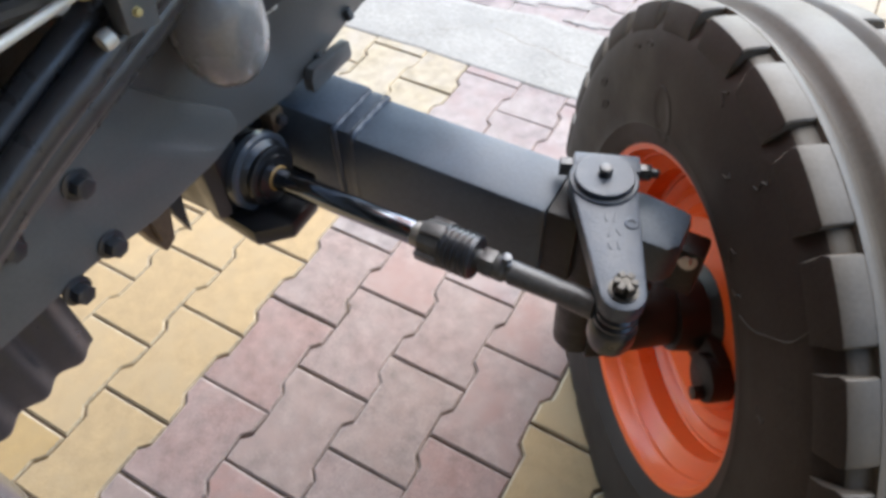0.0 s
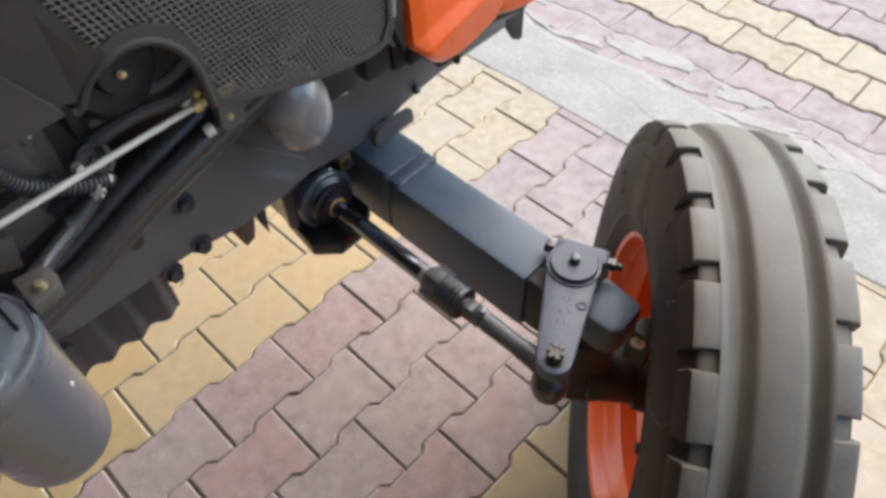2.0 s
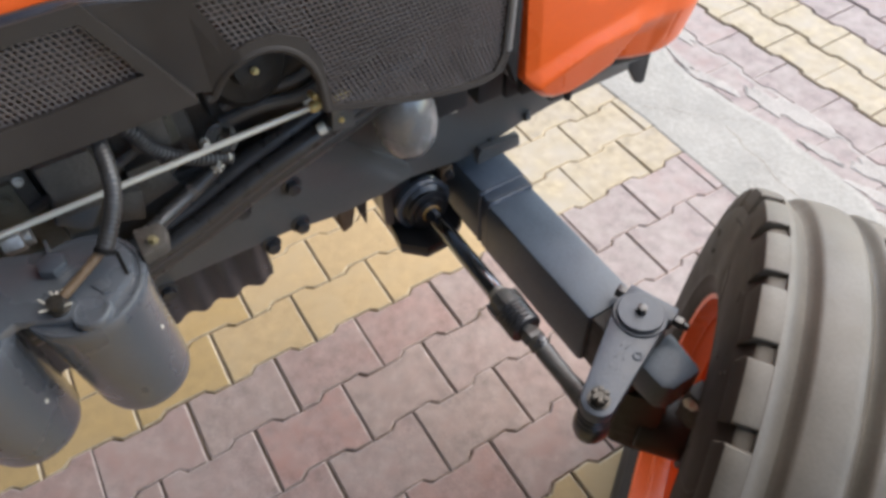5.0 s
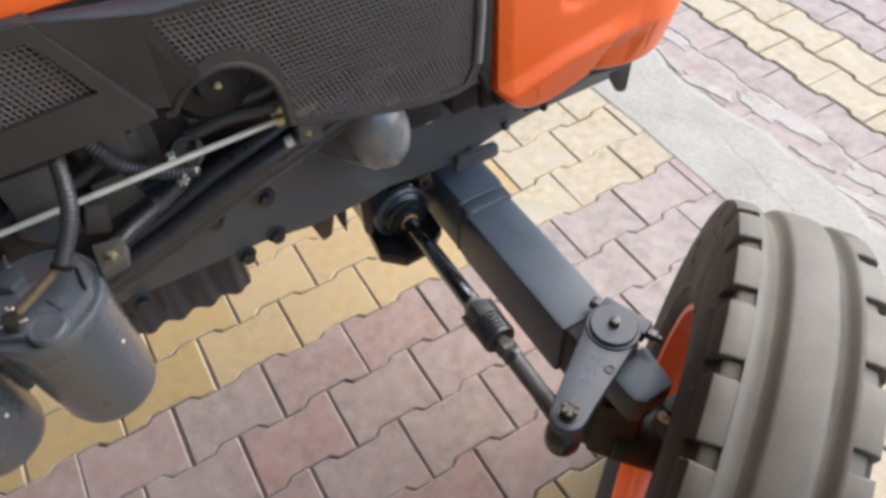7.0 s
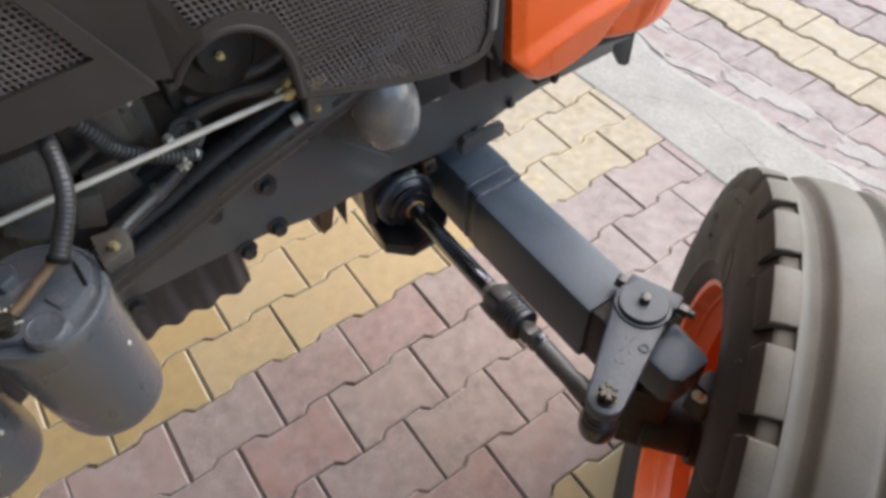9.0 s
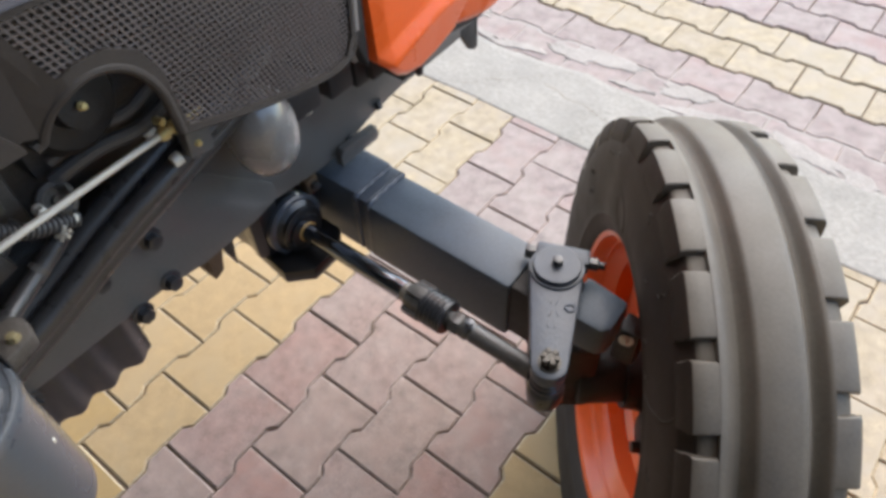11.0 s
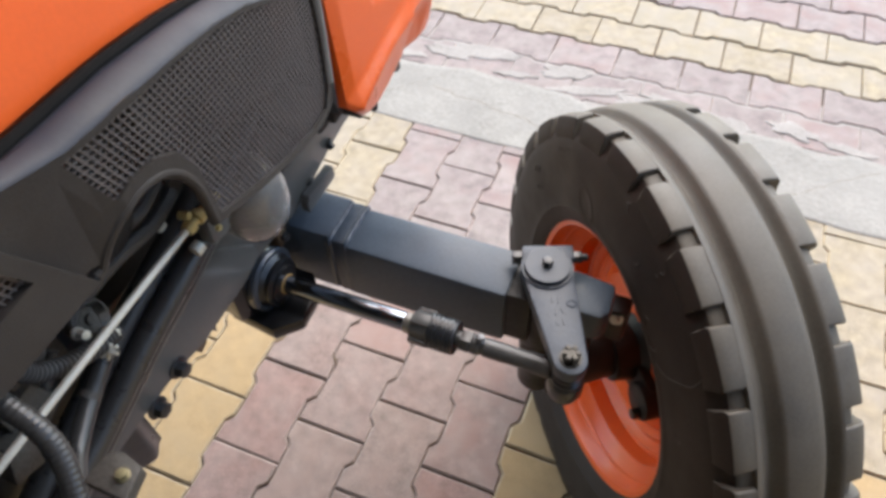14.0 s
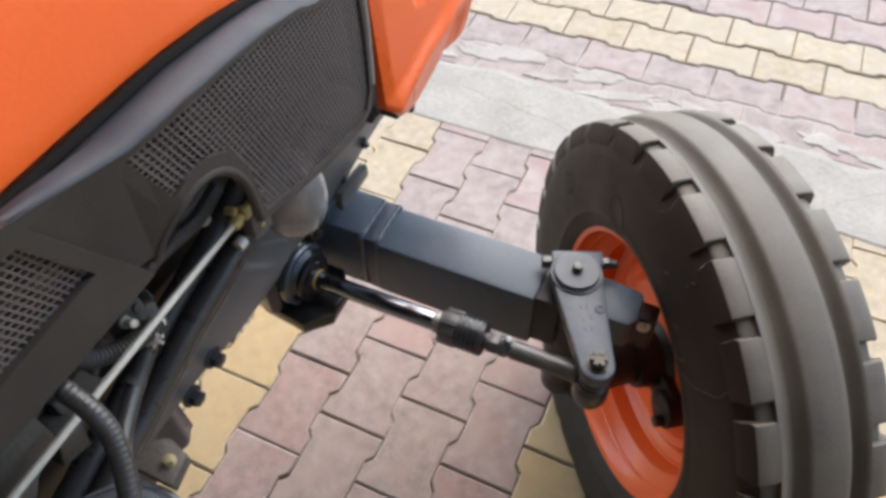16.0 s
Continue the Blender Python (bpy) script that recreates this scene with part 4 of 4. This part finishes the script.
cyl(bm, (0.392, -0.086, 0.902), (0.402, -0.084, 0.903), 0.0038, seg=10, bevel=0.001)
part("rod_fitting", bm, ZINC, pipe, "yellow zinc plated fitting")
bm = bmesh.new()
prism(bm, [(-0.072, 0.850), (-0.046, 0.846), (-0.044, 0.873), (-0.070, 0.878)], 0.385, 0.401, "x", 0.003)
part("pipe_clip", bm, RAIL, tractor, "grey pipe clip with yellow bolt")
bm = bmesh.new()
hexhead(bm, (0.400, -0.061, 0.863), (1, 0, 0), 0.003, 0.004)
part("clip_bolt", bm, ZINC, tractor)
bm = bmesh.new()
lathe(bm, (0.388, -0.085, 0.850), (0.1, 1, 0.15), [(0, 0), (0, 0.006), (0.004, 0.0068), (0.009, 0.0064), (0.009, 0)], 16)
part("hose_ferrule", bm, BRIGHT, tractor)
for dx, dz, r in ((0.0, -0.010, 0.012), (-0.022, -0.002, 0.013), (-0.010, -0.032, 0.0125), (-0.034, -0.022, 0.013), (-0.026, -0.050, 0.0125)):
    bm = bmesh.new()
    line = spline([(0.375 + dx, -0.72, 0.73 + dz), (0.372 + dx, -0.40, 0.742 + dz), (0.366 + dx, -0.26, 0.770 + dz), (0.372 + dx, -0.16, 0.815 + dz), (0.378 + dx, -0.085, 0.845 + dz), (0.37 + dx, 0.02, 0.87 + dz)], 8)
    tube(bm, line, r, 12)
    part("oil_hose", bm, HOSE, tractor, "black rubber oil hose")
bm = bmesh.new()
tube(bm, [(0.385, -0.045, 0.868), (0.380, 0.0, 0.880), (0.37, 0.06, 0.885)], 0.006, 10)
part("oil_pipe", bm, STEEL, tractor)
bm = bmesh.new()
tube(bm, [(0.385, -0.045, 0.855), (0.375, 0.0, 0.862), (0.36, 0.06, 0.87)], 0.006, 10)
part("oil_pipe", bm, STEEL, tractor)
bm = bmesh.new()
tube(bm, spline([(0.38, -0.275, 0.955), (0.382, -0.256, 0.924), (0.382, -0.246, 0.900), (0.382, -0.228, 0.880), (0.38, -0.205, 0.864), (0.376, -0.178, 0.850)], 6), 0.0080, 12, 0.0018, 0.0046)
part("corrugated_conduit", bm, CONDUIT, tractor, "grey corrugated wiring conduit")
bm = bmesh.new()
tube(bm, spline([(0.372, -0.19, 0.845), (0.376, -0.205, 0.838), (0.381, -0.229, 0.829), (0.398, -0.266, 0.826), (0.420, -0.290, 0.832)], 6), 0.0078, 14)
part("wiring_sleeve", bm, HOSE, tractor, "smooth dark wiring sleeve")
bm = bmesh.new()
lathe(bm, (0.379, -0.224, 0.831), (0.1, -1, -0.3), [(0, 0.007), (0, 0.0092), (0.006, 0.0092), (0.006, 0.007), (0, 0.007)], 20)
part("conduit_clip", bm, DARK, tractor)
# bracket plates, bolts and nuts beside the rod
bm = bmesh.new()
prism(bm, [(-0.318, 0.897), (-0.300, 0.870), (-0.304, 0.858), (-0.331, 0.823), (-0.357, 0.845), (-0.345, 0.885)], 0.340, 0.371, "x", 0.002)
plate = part("bracket_plate", bm, STEEL, tractor, "dark grey bracket plate with bright bolts")
for y, z in ((-0.317, 0.886), (-0.314, 0.875), (-0.312, 0.864)):
    bm = bmesh.new()
    hexhead(bm, (0.370, y, z), (1, 0, 0), 0.0026, 0.005)
    part("bolt", bm, BRIGHT, plate)
bm = bmesh.new()
prism(bm, [(-0.278, 0.866), (-0.246, 0.868), (-0.235, 0.828), (-0.277, 0.816)], 0.330, 0.360, "x", 0.002)
part("flat_bracket", bm, DARK, tractor, "dark oily flat bracket")
bm = bmesh.new()
prism(bm, [(-0.292, 0.852), (-0.272, 0.846), (-0.280, 0.809), (-0.305, 0.818)], 0.335, 0.370, "x", 0.002)
part("small_plate", bm, DARK, tractor)
bm = bmesh.new()
cyl(bm, (0.398, -0.398, 0.8700), (0.398, -0.380, 0.8705), 0.0115, seg=6, bevel=0.0015)
cyl(bm, (0.398, -0.380, 0.8705), (0.398, -0.372, 0.8707), 0.009, seg=18, bevel=0.001)
part("lock_nut", bm, WORN, pipe, "plated lock nut beside the rod")
bm = bmesh.new()
cyl(bm, (0.326, -0.070, 0.850), (0.352, -0.078, 0.862), 0.0065, bevel=0.003, seg=16)
part("plated_bolt", bm, BRIGHT, tractor)
bm = bmesh.new()
for a in (0.2, 1.3, 2.3):
    box(bm, (-0.008, -0.0015, -0.0015), (0.008, 0.0015, 0.0015), 0.0006, Matrix.Translation((0.384, -0.196, 0.851)) @ Matrix.Rotation(a, 4, (0.7, 0, 0.7)))
part("wire_clip", bm, BRIGHT, tractor, "bright plated spring clip")
for q in ((0.381, -0.181, 0.850), (0.372, -0.197, 0.866)):
    bm = bmesh.new()
    hexhead(bm, Vector(q) - Vector((0.012, 0, 0)), (1, 0, 0.4), 0.0042, 0.014)
    part("clamp_screw", bm, BRIGHT, tractor)
bm = bmesh.new()
lathe(bm, (0.362, -0.182, 0.858), (0.4, 1, -0.35), [(0, 0.0165), (0, 0.018), (0.008, 0.018), (0.008, 0.0165), (0, 0.0165)], 26)
part("hose_clamp", bm, GREASY, tractor, "plated worm-drive hose clamp")
bm = bmesh.new()
lathe(bm, (0.345, -0.180, 0.853), (1, 0.1, 0.55), [(0, 0), (0, 0.0175), (0.010, 0.0178), (0.012, 0.0165), (0.013, 0.0125), (0.0115, 0.0115), (0.0115, 0.005), (0.014, 0.0045), (0.014, 0)], 32)
part("water_cap", bm, DARK, tractor, "small round dark grey cap")
bm = bmesh.new()
tube(bm, spline([(0.395, -0.282, 0.958), (0.425, -0.283, 0.957), (0.447, -0.285, 0.948), (0.462, -0.290, 0.934), (0.474, -0.301, 0.918), (0.485, -0.316, 0.901)], 8), 0.0073, 14, 0.0004, 0.0042)
part("fuel_hose", bm, HOSE, tractor, "thick black fuel hose")
bm = bmesh.new()
tube(bm, spline([(0.484, -0.315, 0.903), (0.492, -0.332, 0.897), (0.504, -0.359, 0.889)], 6), 0.0041, 12)
part("fuel_pipe", bm, RUST, tractor, "brown metal fuel pipe")

bm = bmesh.new()
lathe(bm, (0.4845, -0.3150, 0.9020), (0.42, -0.55, -0.62), [(0, 0.0072), (0, 0.0084), (0.004, 0.0084), (0.004, 0.0072), (0, 0.0072)], 20)
part("hose_band", bm, SEAL, tractor)

# ---- twin fuel filters ----
for cy in (-0.3465, -0.4590):
    bm = bmesh.new()
    lathe(bm, (0.474, cy, 0.702), (0.055, 0, 1), [(0, 0), (0, 0.030), (0.003, 0.039), (0.010, 0.0445), (0.021, 0.0468), (0.150, 0.0510), (0.158, 0.0512), (0.1595, 0.0530), (0.1705, 0.0530), (0.1725, 0.0518), (0.173, 0.0495), (0.1718, 0.0480), (0.1718, 0)], 64)
    can = part("fuel_filter", bm, CAN, tractor, "smooth grey enamelled fuel filter canister")
    # one small pale dot on the canister's flank
    bm = bmesh.new()
    z, out = (0.807, 0.0497) if cy > -0.4 else (0.782, 0.0492)
    c = Vector((0.474 + 0.055 * (z - 0.702), cy, z))
    a = 0.93 if cy > -0.4 else 0.85
    q = c + Vector((math.cos(a), math.sin(a), 0)) * out
    bmesh.ops.create_uvsphere(bm, u_segments=10, v_segments=8, radius=0.0022, matrix=Matrix.Translation(q) @ Matrix.Rotation(a, 4, "Z") @ Matrix.Diagonal((0.35, 1.0, 1.3, 1)))
    part("pale_dot", bm, BRIGHT, can, "small pale dot on the enamel")
bm = bmesh.new()
prism(bm, [(0.414, -0.55), (0.417, -0.41), (0.439, -0.354), (0.455, -0.307), (0.478, -0.300), (0.500, -0.306), (0.520, -0.330), (0.520, -0.365), (0.500, -0.402), (0.520, -0.440), (0.520, -0.475), (0.490, -0.55)], 0.868, 0.8795, "z", 0.003)
head = part("filter_head", bm, CAN, tractor, "grey cast filter head")
bm = bmesh.new()
cyl(bm, (0.460, -0.361, 0.878), (0.460, -0.361, 0.8885), 0.0125, seg=6, bevel=0.0015)
part("plug", bm, STEEL, head)
for y in (-0.345, -0.4575):
    bm = bmesh.new()
    lathe(bm, (0.520, y, 0.872), (0, 0, 1), [(0, 0), (0, 0.0165), (0.005, 0.0165), (0.0075, 0.0150), (0.0078, 0.0125), (0.0066, 0.0115), (0.0066, 0)], 32)
    part("plug", bm, CAN, head)
    bm = bmesh.new()
    prism(bm, [(0.495, y + 0.006), (0.512, y + 0.014), (0.512, y + 0.020), (0.495, y + 0.016)], 0.8785, 0.8815, "z", 0.001)
    part("casting_rib", bm, CAN, head)
# Thin black strip painted in for the shaded groove across the head.
bm = bmesh.new()
box(bm, (-0.0145, -0.0014, -0.0006), (0.0145, 0.0014, 0.0010), 0.0005, Matrix.Translation((0.486, -0.3095, 0.8798)) @ Matrix.Rotation(0.05, 4, "Z"))
part("dark_groove_strip", bm, SEAL, head)
bm = bmesh.new()
prism(bm, [(-0.362, 0.878), (-0.359, 0.878), (-0.359, 0.887), (-0.362, 0.887)], 0.430, 0.454, "x", 0.0008)
part("tab", bm, CAN, head)
bm = bmesh.new()
lathe(bm, (0.507, -0.366, 0.878), (0, 0, 1), [(0, 0), (0, 0.008), (0.004, 0.0085), (0.005, 0.006), (0.009, 0.006), (0.010, 0.0075), (0.013, 0.0075), (0.014, 0)], 18)
banjo = part("banjo_fitting", bm, GREASY, head, "greasy banjo fitting")
for a, dz in ((0.4, 0.006), (1.6, 0.010), (2.5, 0.008)):
    bm = bmesh.new()
    tube(bm, spline([Vector((0.505, -0.367, 0.878 + dz)) + Vector((math.cos(a + u * 0.7), math.sin(a + u * 0.7), 0.12 * u)) * 0.013 * u for u in (-1.0, -0.4, 0.3, 1.0)], 5), 0.0010, 8)
    part("clamp_wire", bm, BRIGHT, banjo, "bright twisted clamp wire")
bm = bmesh.new()
prism(bm, [(0.4535, -0.2925), (0.457, -0.270), (0.466, -0.2655), (0.485, -0.270), (0.4895, -0.2925)], 0.868, 0.8808, "z", 0.002)
brk = part("filter_bracket", bm, DARK, tractor, "grey filter bracket with a yellow bolt")
bm = bmesh.new()
hexhead(bm, (0.477, -0.2795, 0.8805), (0, 0, 1), 0.0042, 0.005)
part("bracket_bolt", bm, TARNISHED, brk)

# ---- added, unseen walls and roof: close the yard behind the camera, shape light ----
bm = bmesh.new()
box(bm, (-4.5, -2.9, -0.02), (6.4, -2.7, 3.4), 0.0)
tagged(new("wall_south", finish("wall_south", bm, SHED, smooth=False)), "unseen dark timber wall added to keep light off", "wall", kind="structure")
# Unseen roof slab, put here to cut overhead light on the near side.
bm = bmesh.new()
box(bm, (-4.5, -2.7, 3.0), (3.4, 0.45, 3.1), 0.0)
tagged(new("ceiling", finish("ceiling", bm, SHED, smooth=False)), "unseen dark shed roof slab added to block overhead light", "ceiling", kind="structure")
# Unseen wall, placed to limit and bounce light from the right.
bm = bmesh.new()
box(bm, (6.2, -2.7, -0.02), (6.4, 3.0, 2.6), 0.0)
tagged(new("wall_east", finish("wall_east", bm, PLASTER, smooth=False)), "unseen plain grey plastered wall added to shape side light", "wall", kind="structure")

# ---- ground ----
bm = bmesh.new()
bmesh.ops.create_grid(bm, x_segments=8, y_segments=8, size=150, matrix=Matrix.Translation((0, 0, -0.0085)))
ground = new("ground", finish("ground", bm, SOIL))
tagged(ground, "sandy ground between and beyond the pavers", "ground", kind="structure")

# worn concrete strip across the pavement, uneven along both edges
bm = bmesh.new()
top_a, top_b = [], []
for k in range(141):
    x = -4.7 + 0.078 * k
    top_a.append((x, 1.026 + 0.010 * noise.noise(Vector((x * 5, 4, 0))) + 0.006 * noise.noise(Vector((x * 17, 2, 0)))))
    top_b.append((x, 1.300 + 0.03 * noise.noise(Vector((x * 2.3, 0.3, 0))) + 0.045 * noise.noise(Vector((x * 11, 7, 0))) + 0.018 * noise.noise(Vector((x * 27, 3, 0)))))
outline = top_a + top_b[::-1]
vs = [[bm.verts.new((*p, -0.012)), bm.verts.new((*p, 0.001)), bm.verts.new((p[0], p[1] + (0.006 if i < 141 else -0.02), 0.0035))] for i, p in enumerate(outline)]
for a, b in zip(vs, vs[1:] + vs[:1]):
    for k in range(2):
        bm.faces.new((a[k], b[k], b[k + 1], a[k + 1]))
for k in range(140):
    bm.faces.new((vs[k][2], vs[k + 1][2], vs[280 - k][2], vs[281 - k][2]))
box(bm, (-4.7, 1.25, -0.02), (6.2, 1.43, -0.0035), 0.0)
strip = new("concrete_strip", finish("concrete_strip", bm, CONCRETE, smooth=False))
tagged(strip, "pale worn concrete strip between two paver fields", "concrete", kind="structure")

for x0, y0, x1, y1, seed in ((-0.15, 1.06, 0.10, 1.29, 1), (0.42, 1.12, 0.78, 1.20, 2), (0.62, 1.29, 0.80, 1.06, 3), (1.05, 1.07, 1.30, 1.27, 4), (0.05, 1.20, 0.44, 1.13, 5)):
    bm = bmesh.new()
    line = []
    for k in range(25):
        f = k / 24
        line.append((x0 + (x1 - x0) * f + 0.02 * noise.noise(Vector((f * 6, seed, 0))), y0 + (y1 - y0) * f + 0.02 * noise.noise(Vector((f * 6, seed, 5)))))
    vs = [(bm.verts.new((x, y - 0.0006 - 0.0006 * (k % 3), 0.0037)), bm.verts.new((x + 0.0006, y + 0.0006, 0.0037))) for k, (x, y) in enumerate(line)]
    for a, b in zip(vs, vs[1:]):
        bm.faces.new((a[0], b[0], b[1], a[1]))
    part("crack", bm, SOIL, strip, "fine dark crack", smooth=False)

# thin cement smears spread over the first pavers beyond the strip
smear_rng = random.Random(11)
for k in range(20):
    cx, cy = -0.75 + 0.13 * k + smear_rng.uniform(-0.05, 0.05), 1.335 + smear_rng.uniform(-0.02, 0.075)
    rx, ry, turn = smear_rng.uniform(0.05, 0.13), smear_rng.uniform(0.012, 0.035), smear_rng.uniform(-0.25, 0.25)
    bm = bmesh.new()
    rim_verts = []
    for j in range(30):
        a = 2 * math.pi * j / 30
        g = 1 + 0.55 * noise.noise(Vector((2.2 * math.cos(a), 2.2 * math.sin(a), 3.1 * k)))
        u, w = rx * g * math.cos(a), ry * g * math.sin(a)
        rim_verts.append((cx + u * math.cos(turn) - w * math.sin(turn), cy + u * math.sin(turn) + w * math.cos(turn)))
    low_ring = [bm.verts.new((x, y, 0.0008)) for x, y in rim_verts]
    top_ring = [bm.verts.new((cx + (x - cx) * 0.86, cy + (y - cy) * 0.86, 0.0027 + 0.0002 * (k % 5))) for x, y in rim_verts]
    for j in range(30):
        bm.faces.new((low_ring[j], low_ring[(j + 1) % 30], top_ring[(j + 1) % 30], top_ring[j]))
    bm.faces.new(top_ring)
    part("cement_smear", bm, SMEAR, strip, "thin pale cement smear", smooth=False)
bm = bmesh.new()
box(bm, (-4.6, 1.27, -0.013), (6.1, 1.50, -0.0030), 0.0)
part("joint_sand", bm, SMEAR, strip, "pale cement dust in the joints", smooth=False)

bm = bmesh.new()
tube(bm, spline([(0.222, 0.236, 0.0025), (0.216, 0.247, 0.0045), (0.208, 0.255, 0.004), (0.202, 0.265, 0.003)], 5), 0.0014, 6)
tube(bm, [(0.213, 0.250, 0.004), (0.219, 0.256, 0.003)], 0.001, 6)
tagged(new("twig", finish("twig", bm, RUST)), "small dry brown twig lying on the pavers", "twig")

L, W = 0.200, 0.139


def paver_mesh(name, mat, lo=-0.5, hi=0.5, seed=0, g=0.0030, chamfer=0.0035):
    """One interlocking I-shaped paver, long along y, cut between lo and hi of its length."""
    rng = random.Random(seed)
    wide, waist = 0.0758, 0.0618
    half = [(-0.1 + g, wide), (-0.060, wide), (-0.044, waist), (0.044, waist), (0.060, wide), (0.1 - g, wide)]
    half = [(max(lo * L + g, min(hi * L - g, y)), x) for y, x in half]
    half = [p for i, p in enumerate(half) if i == 0 or p != half[i - 1]]
    out = [(x, y) for y, x in half] + [(-x, y) for y, x in reversed(half)]
    out = [(x + rng.uniform(-0.0009, 0.0009), y + rng.uniform(-0.0009, 0.0009)) for x, y in out]
    n = len(out)
    verts, faces = [], []
    for z, k in ((-0.03, 1.0), (-0.0035, 1.0), (0.0, 0.0)):
        for x, y in out:
            s = 0.0035 if k == 0.0 else 0.0
            verts.append((x - s * (1 if x > 0 else -1), y - s * chamfer / 0.0035 * (1 if y > (lo + hi) * L / 2 else -1) * (abs(y - (lo + hi) * L / 2) > (hi - lo) * L * 0.45), z))
    for r in (0, 1):
        for k in range(n):
            faces.append((r * n + k, r * n + (k + 1) % n, (r + 1) * n + (k + 1) % n, (r + 1) * n + k))
    h = n // 2
    for k in range(h - 1):
        faces.append((2 * n + k, 2 * n + k + 1, 2 * n + n - 2 - k, 2 * n + n - 1 - k))
    me = bpy.data.meshes.new(name)
    me.from_pydata(verts, [], faces)
    me.materials.append(mat)
    me.materials.append(RED_EDGE if mat in (RED, PINK, RICH, ASHEN) else YELLOW_EDGE)
    for p in me.polygons[n:2 * n]:
        p.material_index = 1
    bm = bmesh.new()
    bm.from_mesh(me)
    bmesh.ops.recalc_face_normals(bm, faces=bm.faces[:])
    bm.to_mesh(me)
    bm.free()
    return me


KINDS = {(m.name, cut): [paver_mesh("paver", m, *cut, s, *gap) for s in range(4)] for m, gap in ((RED, (0.0023, 0.0030)), (RICH, (0.0023, 0.0030)), (ASHEN, (0.0023, 0.0030)), (YELLOW, (0.0023, 0.0030)), (OCHRE, (0.0023, 0.0030)), (PINK, (0.0018, 0.0018)), (STRAW, (0.0018, 0.0018))) for cut in ((-0.5, 0.5), (-0.5, 0.0), (-0.5, 0.18), (-0.5, -0.32))}
rng = random.Random(5)


def lay(parent, x, y, turn, mat, cut=(-0.5, 0.5)):
    ob = new("paver", rng.choice(KINDS[(mat.name, cut)]))
    ob.parent = parent
    ob.matrix_basis = Matrix.Translation((x + rng.gauss(0, 0.0008), y + rng.gauss(0, 0.0008), rng.gauss(0, 0.0007))) @ Euler((rng.gauss(0, 0.004), rng.gauss(0, 0.004), turn + rng.gauss(0, 0.004))).to_matrix().to_4x4()
    return ob


near = tagged(new("pavement"), "pavement of yellow and red interlocking pavers under the tractor", "pavement", kind="structure")
# deeper red and ashen pavers in the red band, by row and place in the row
DEEP = {(1, 0), (1, -1), (2, -1), (4, 0), (3, -2), (1, -4)}
PALE = {(2, 0), (1, -2), (3, 0), (4, -2), (2, -3)}
for r in range(-8, 13):
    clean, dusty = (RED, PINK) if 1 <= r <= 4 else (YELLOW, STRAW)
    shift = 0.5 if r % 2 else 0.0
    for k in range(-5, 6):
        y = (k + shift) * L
        # towards the strip, swap in the copies paled to suggest stronger light
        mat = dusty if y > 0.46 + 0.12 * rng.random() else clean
        if mat is RED:
            mat = RICH if (r, k) in DEEP else ASHEN if (r, k) in PALE else RED
        elif mat is YELLOW and y < -0.12 and (r * 7 + k * 3) % 4 != 1:
            mat = OCHRE
        if y + 0.1 < 1.02:
            lay(near, r * W, y, 0.0, mat)
        elif y - 0.1 < 0.95:
            lay(near, r * W, y, 0.0, mat, (-0.5, 0.18))
        else:
            lay(near, r * W, y, 0.0, mat, (-0.5, -0.32))
far = tagged(new("pavement"), "pavement of pink and yellow interlocking pavers, colour paled for brighter light", "pavement", kind="structure")


def far_row(j):
    return 1.358 + 0.147 * j, (j in (2, 3) or j % 6 in (2, 3)), (0.142 if j % 2 else 0.045)


# every far paver uses a light-paled copy, so the field looks brighter lit
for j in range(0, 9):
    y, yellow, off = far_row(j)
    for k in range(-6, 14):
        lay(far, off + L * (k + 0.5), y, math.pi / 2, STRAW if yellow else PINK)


def field(name, spots, label, red, gold):
    """The pavers further off, joined: one mesh for each colour."""
    for mat, pick in ((red, False), (gold, True)):
        verts, faces = [], []
        src = KINDS[(RED.name, (-0.5, 0.5))][0]
        base = [tuple(v.co) for v in src.vertices]
        polys = [tuple(p.vertices) for p in src.polygons]
        for x, y, turn, yellow in spots:
            if yellow != pick:
                continue
            o, dz = len(verts), rng.gauss(0, 0.0007)
            for a, b, c in base:
                verts.append((x + (a if not turn else -b), y + (b if not turn else a), c + dz))
            faces += [tuple(i + o for i in p) for p in polys]
        me = bpy.data.meshes.new(name)
        me.from_pydata(verts, [], faces)
        me.materials.append(mat)
        tagged(new(name, me), label, "pavement", kind="stuff")


spots, edge_spots = [], []
for r in range(-34, 45):
    for k in range(-13, 6):
        y = (k + (0.5 if r % 2 else 0.0)) * L
        if (r < -8 or r > 12 or k < -5) and y - 0.1 < 1.0:
            # rows near the strip go to the light-paled colours
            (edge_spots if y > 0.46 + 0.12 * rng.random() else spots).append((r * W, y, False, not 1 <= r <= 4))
field("paver_field", spots, "further rows of interlocking concrete pavers", RED_FIELD, YELLOW_FIELD)
spots = edge_spots
for j in range(0, 34):
    y, yellow, off = far_row(j)
    for k in range(-24, 31):
        if j > 8 or k < -6 or k > 13:
            spots.append((off + L * (k + 0.5), y, True, yellow))
field("paver_field", spots, "further rows of dusty interlocking pavers, colour paled for brighter light", PINK_FIELD, STRAW_FIELD)
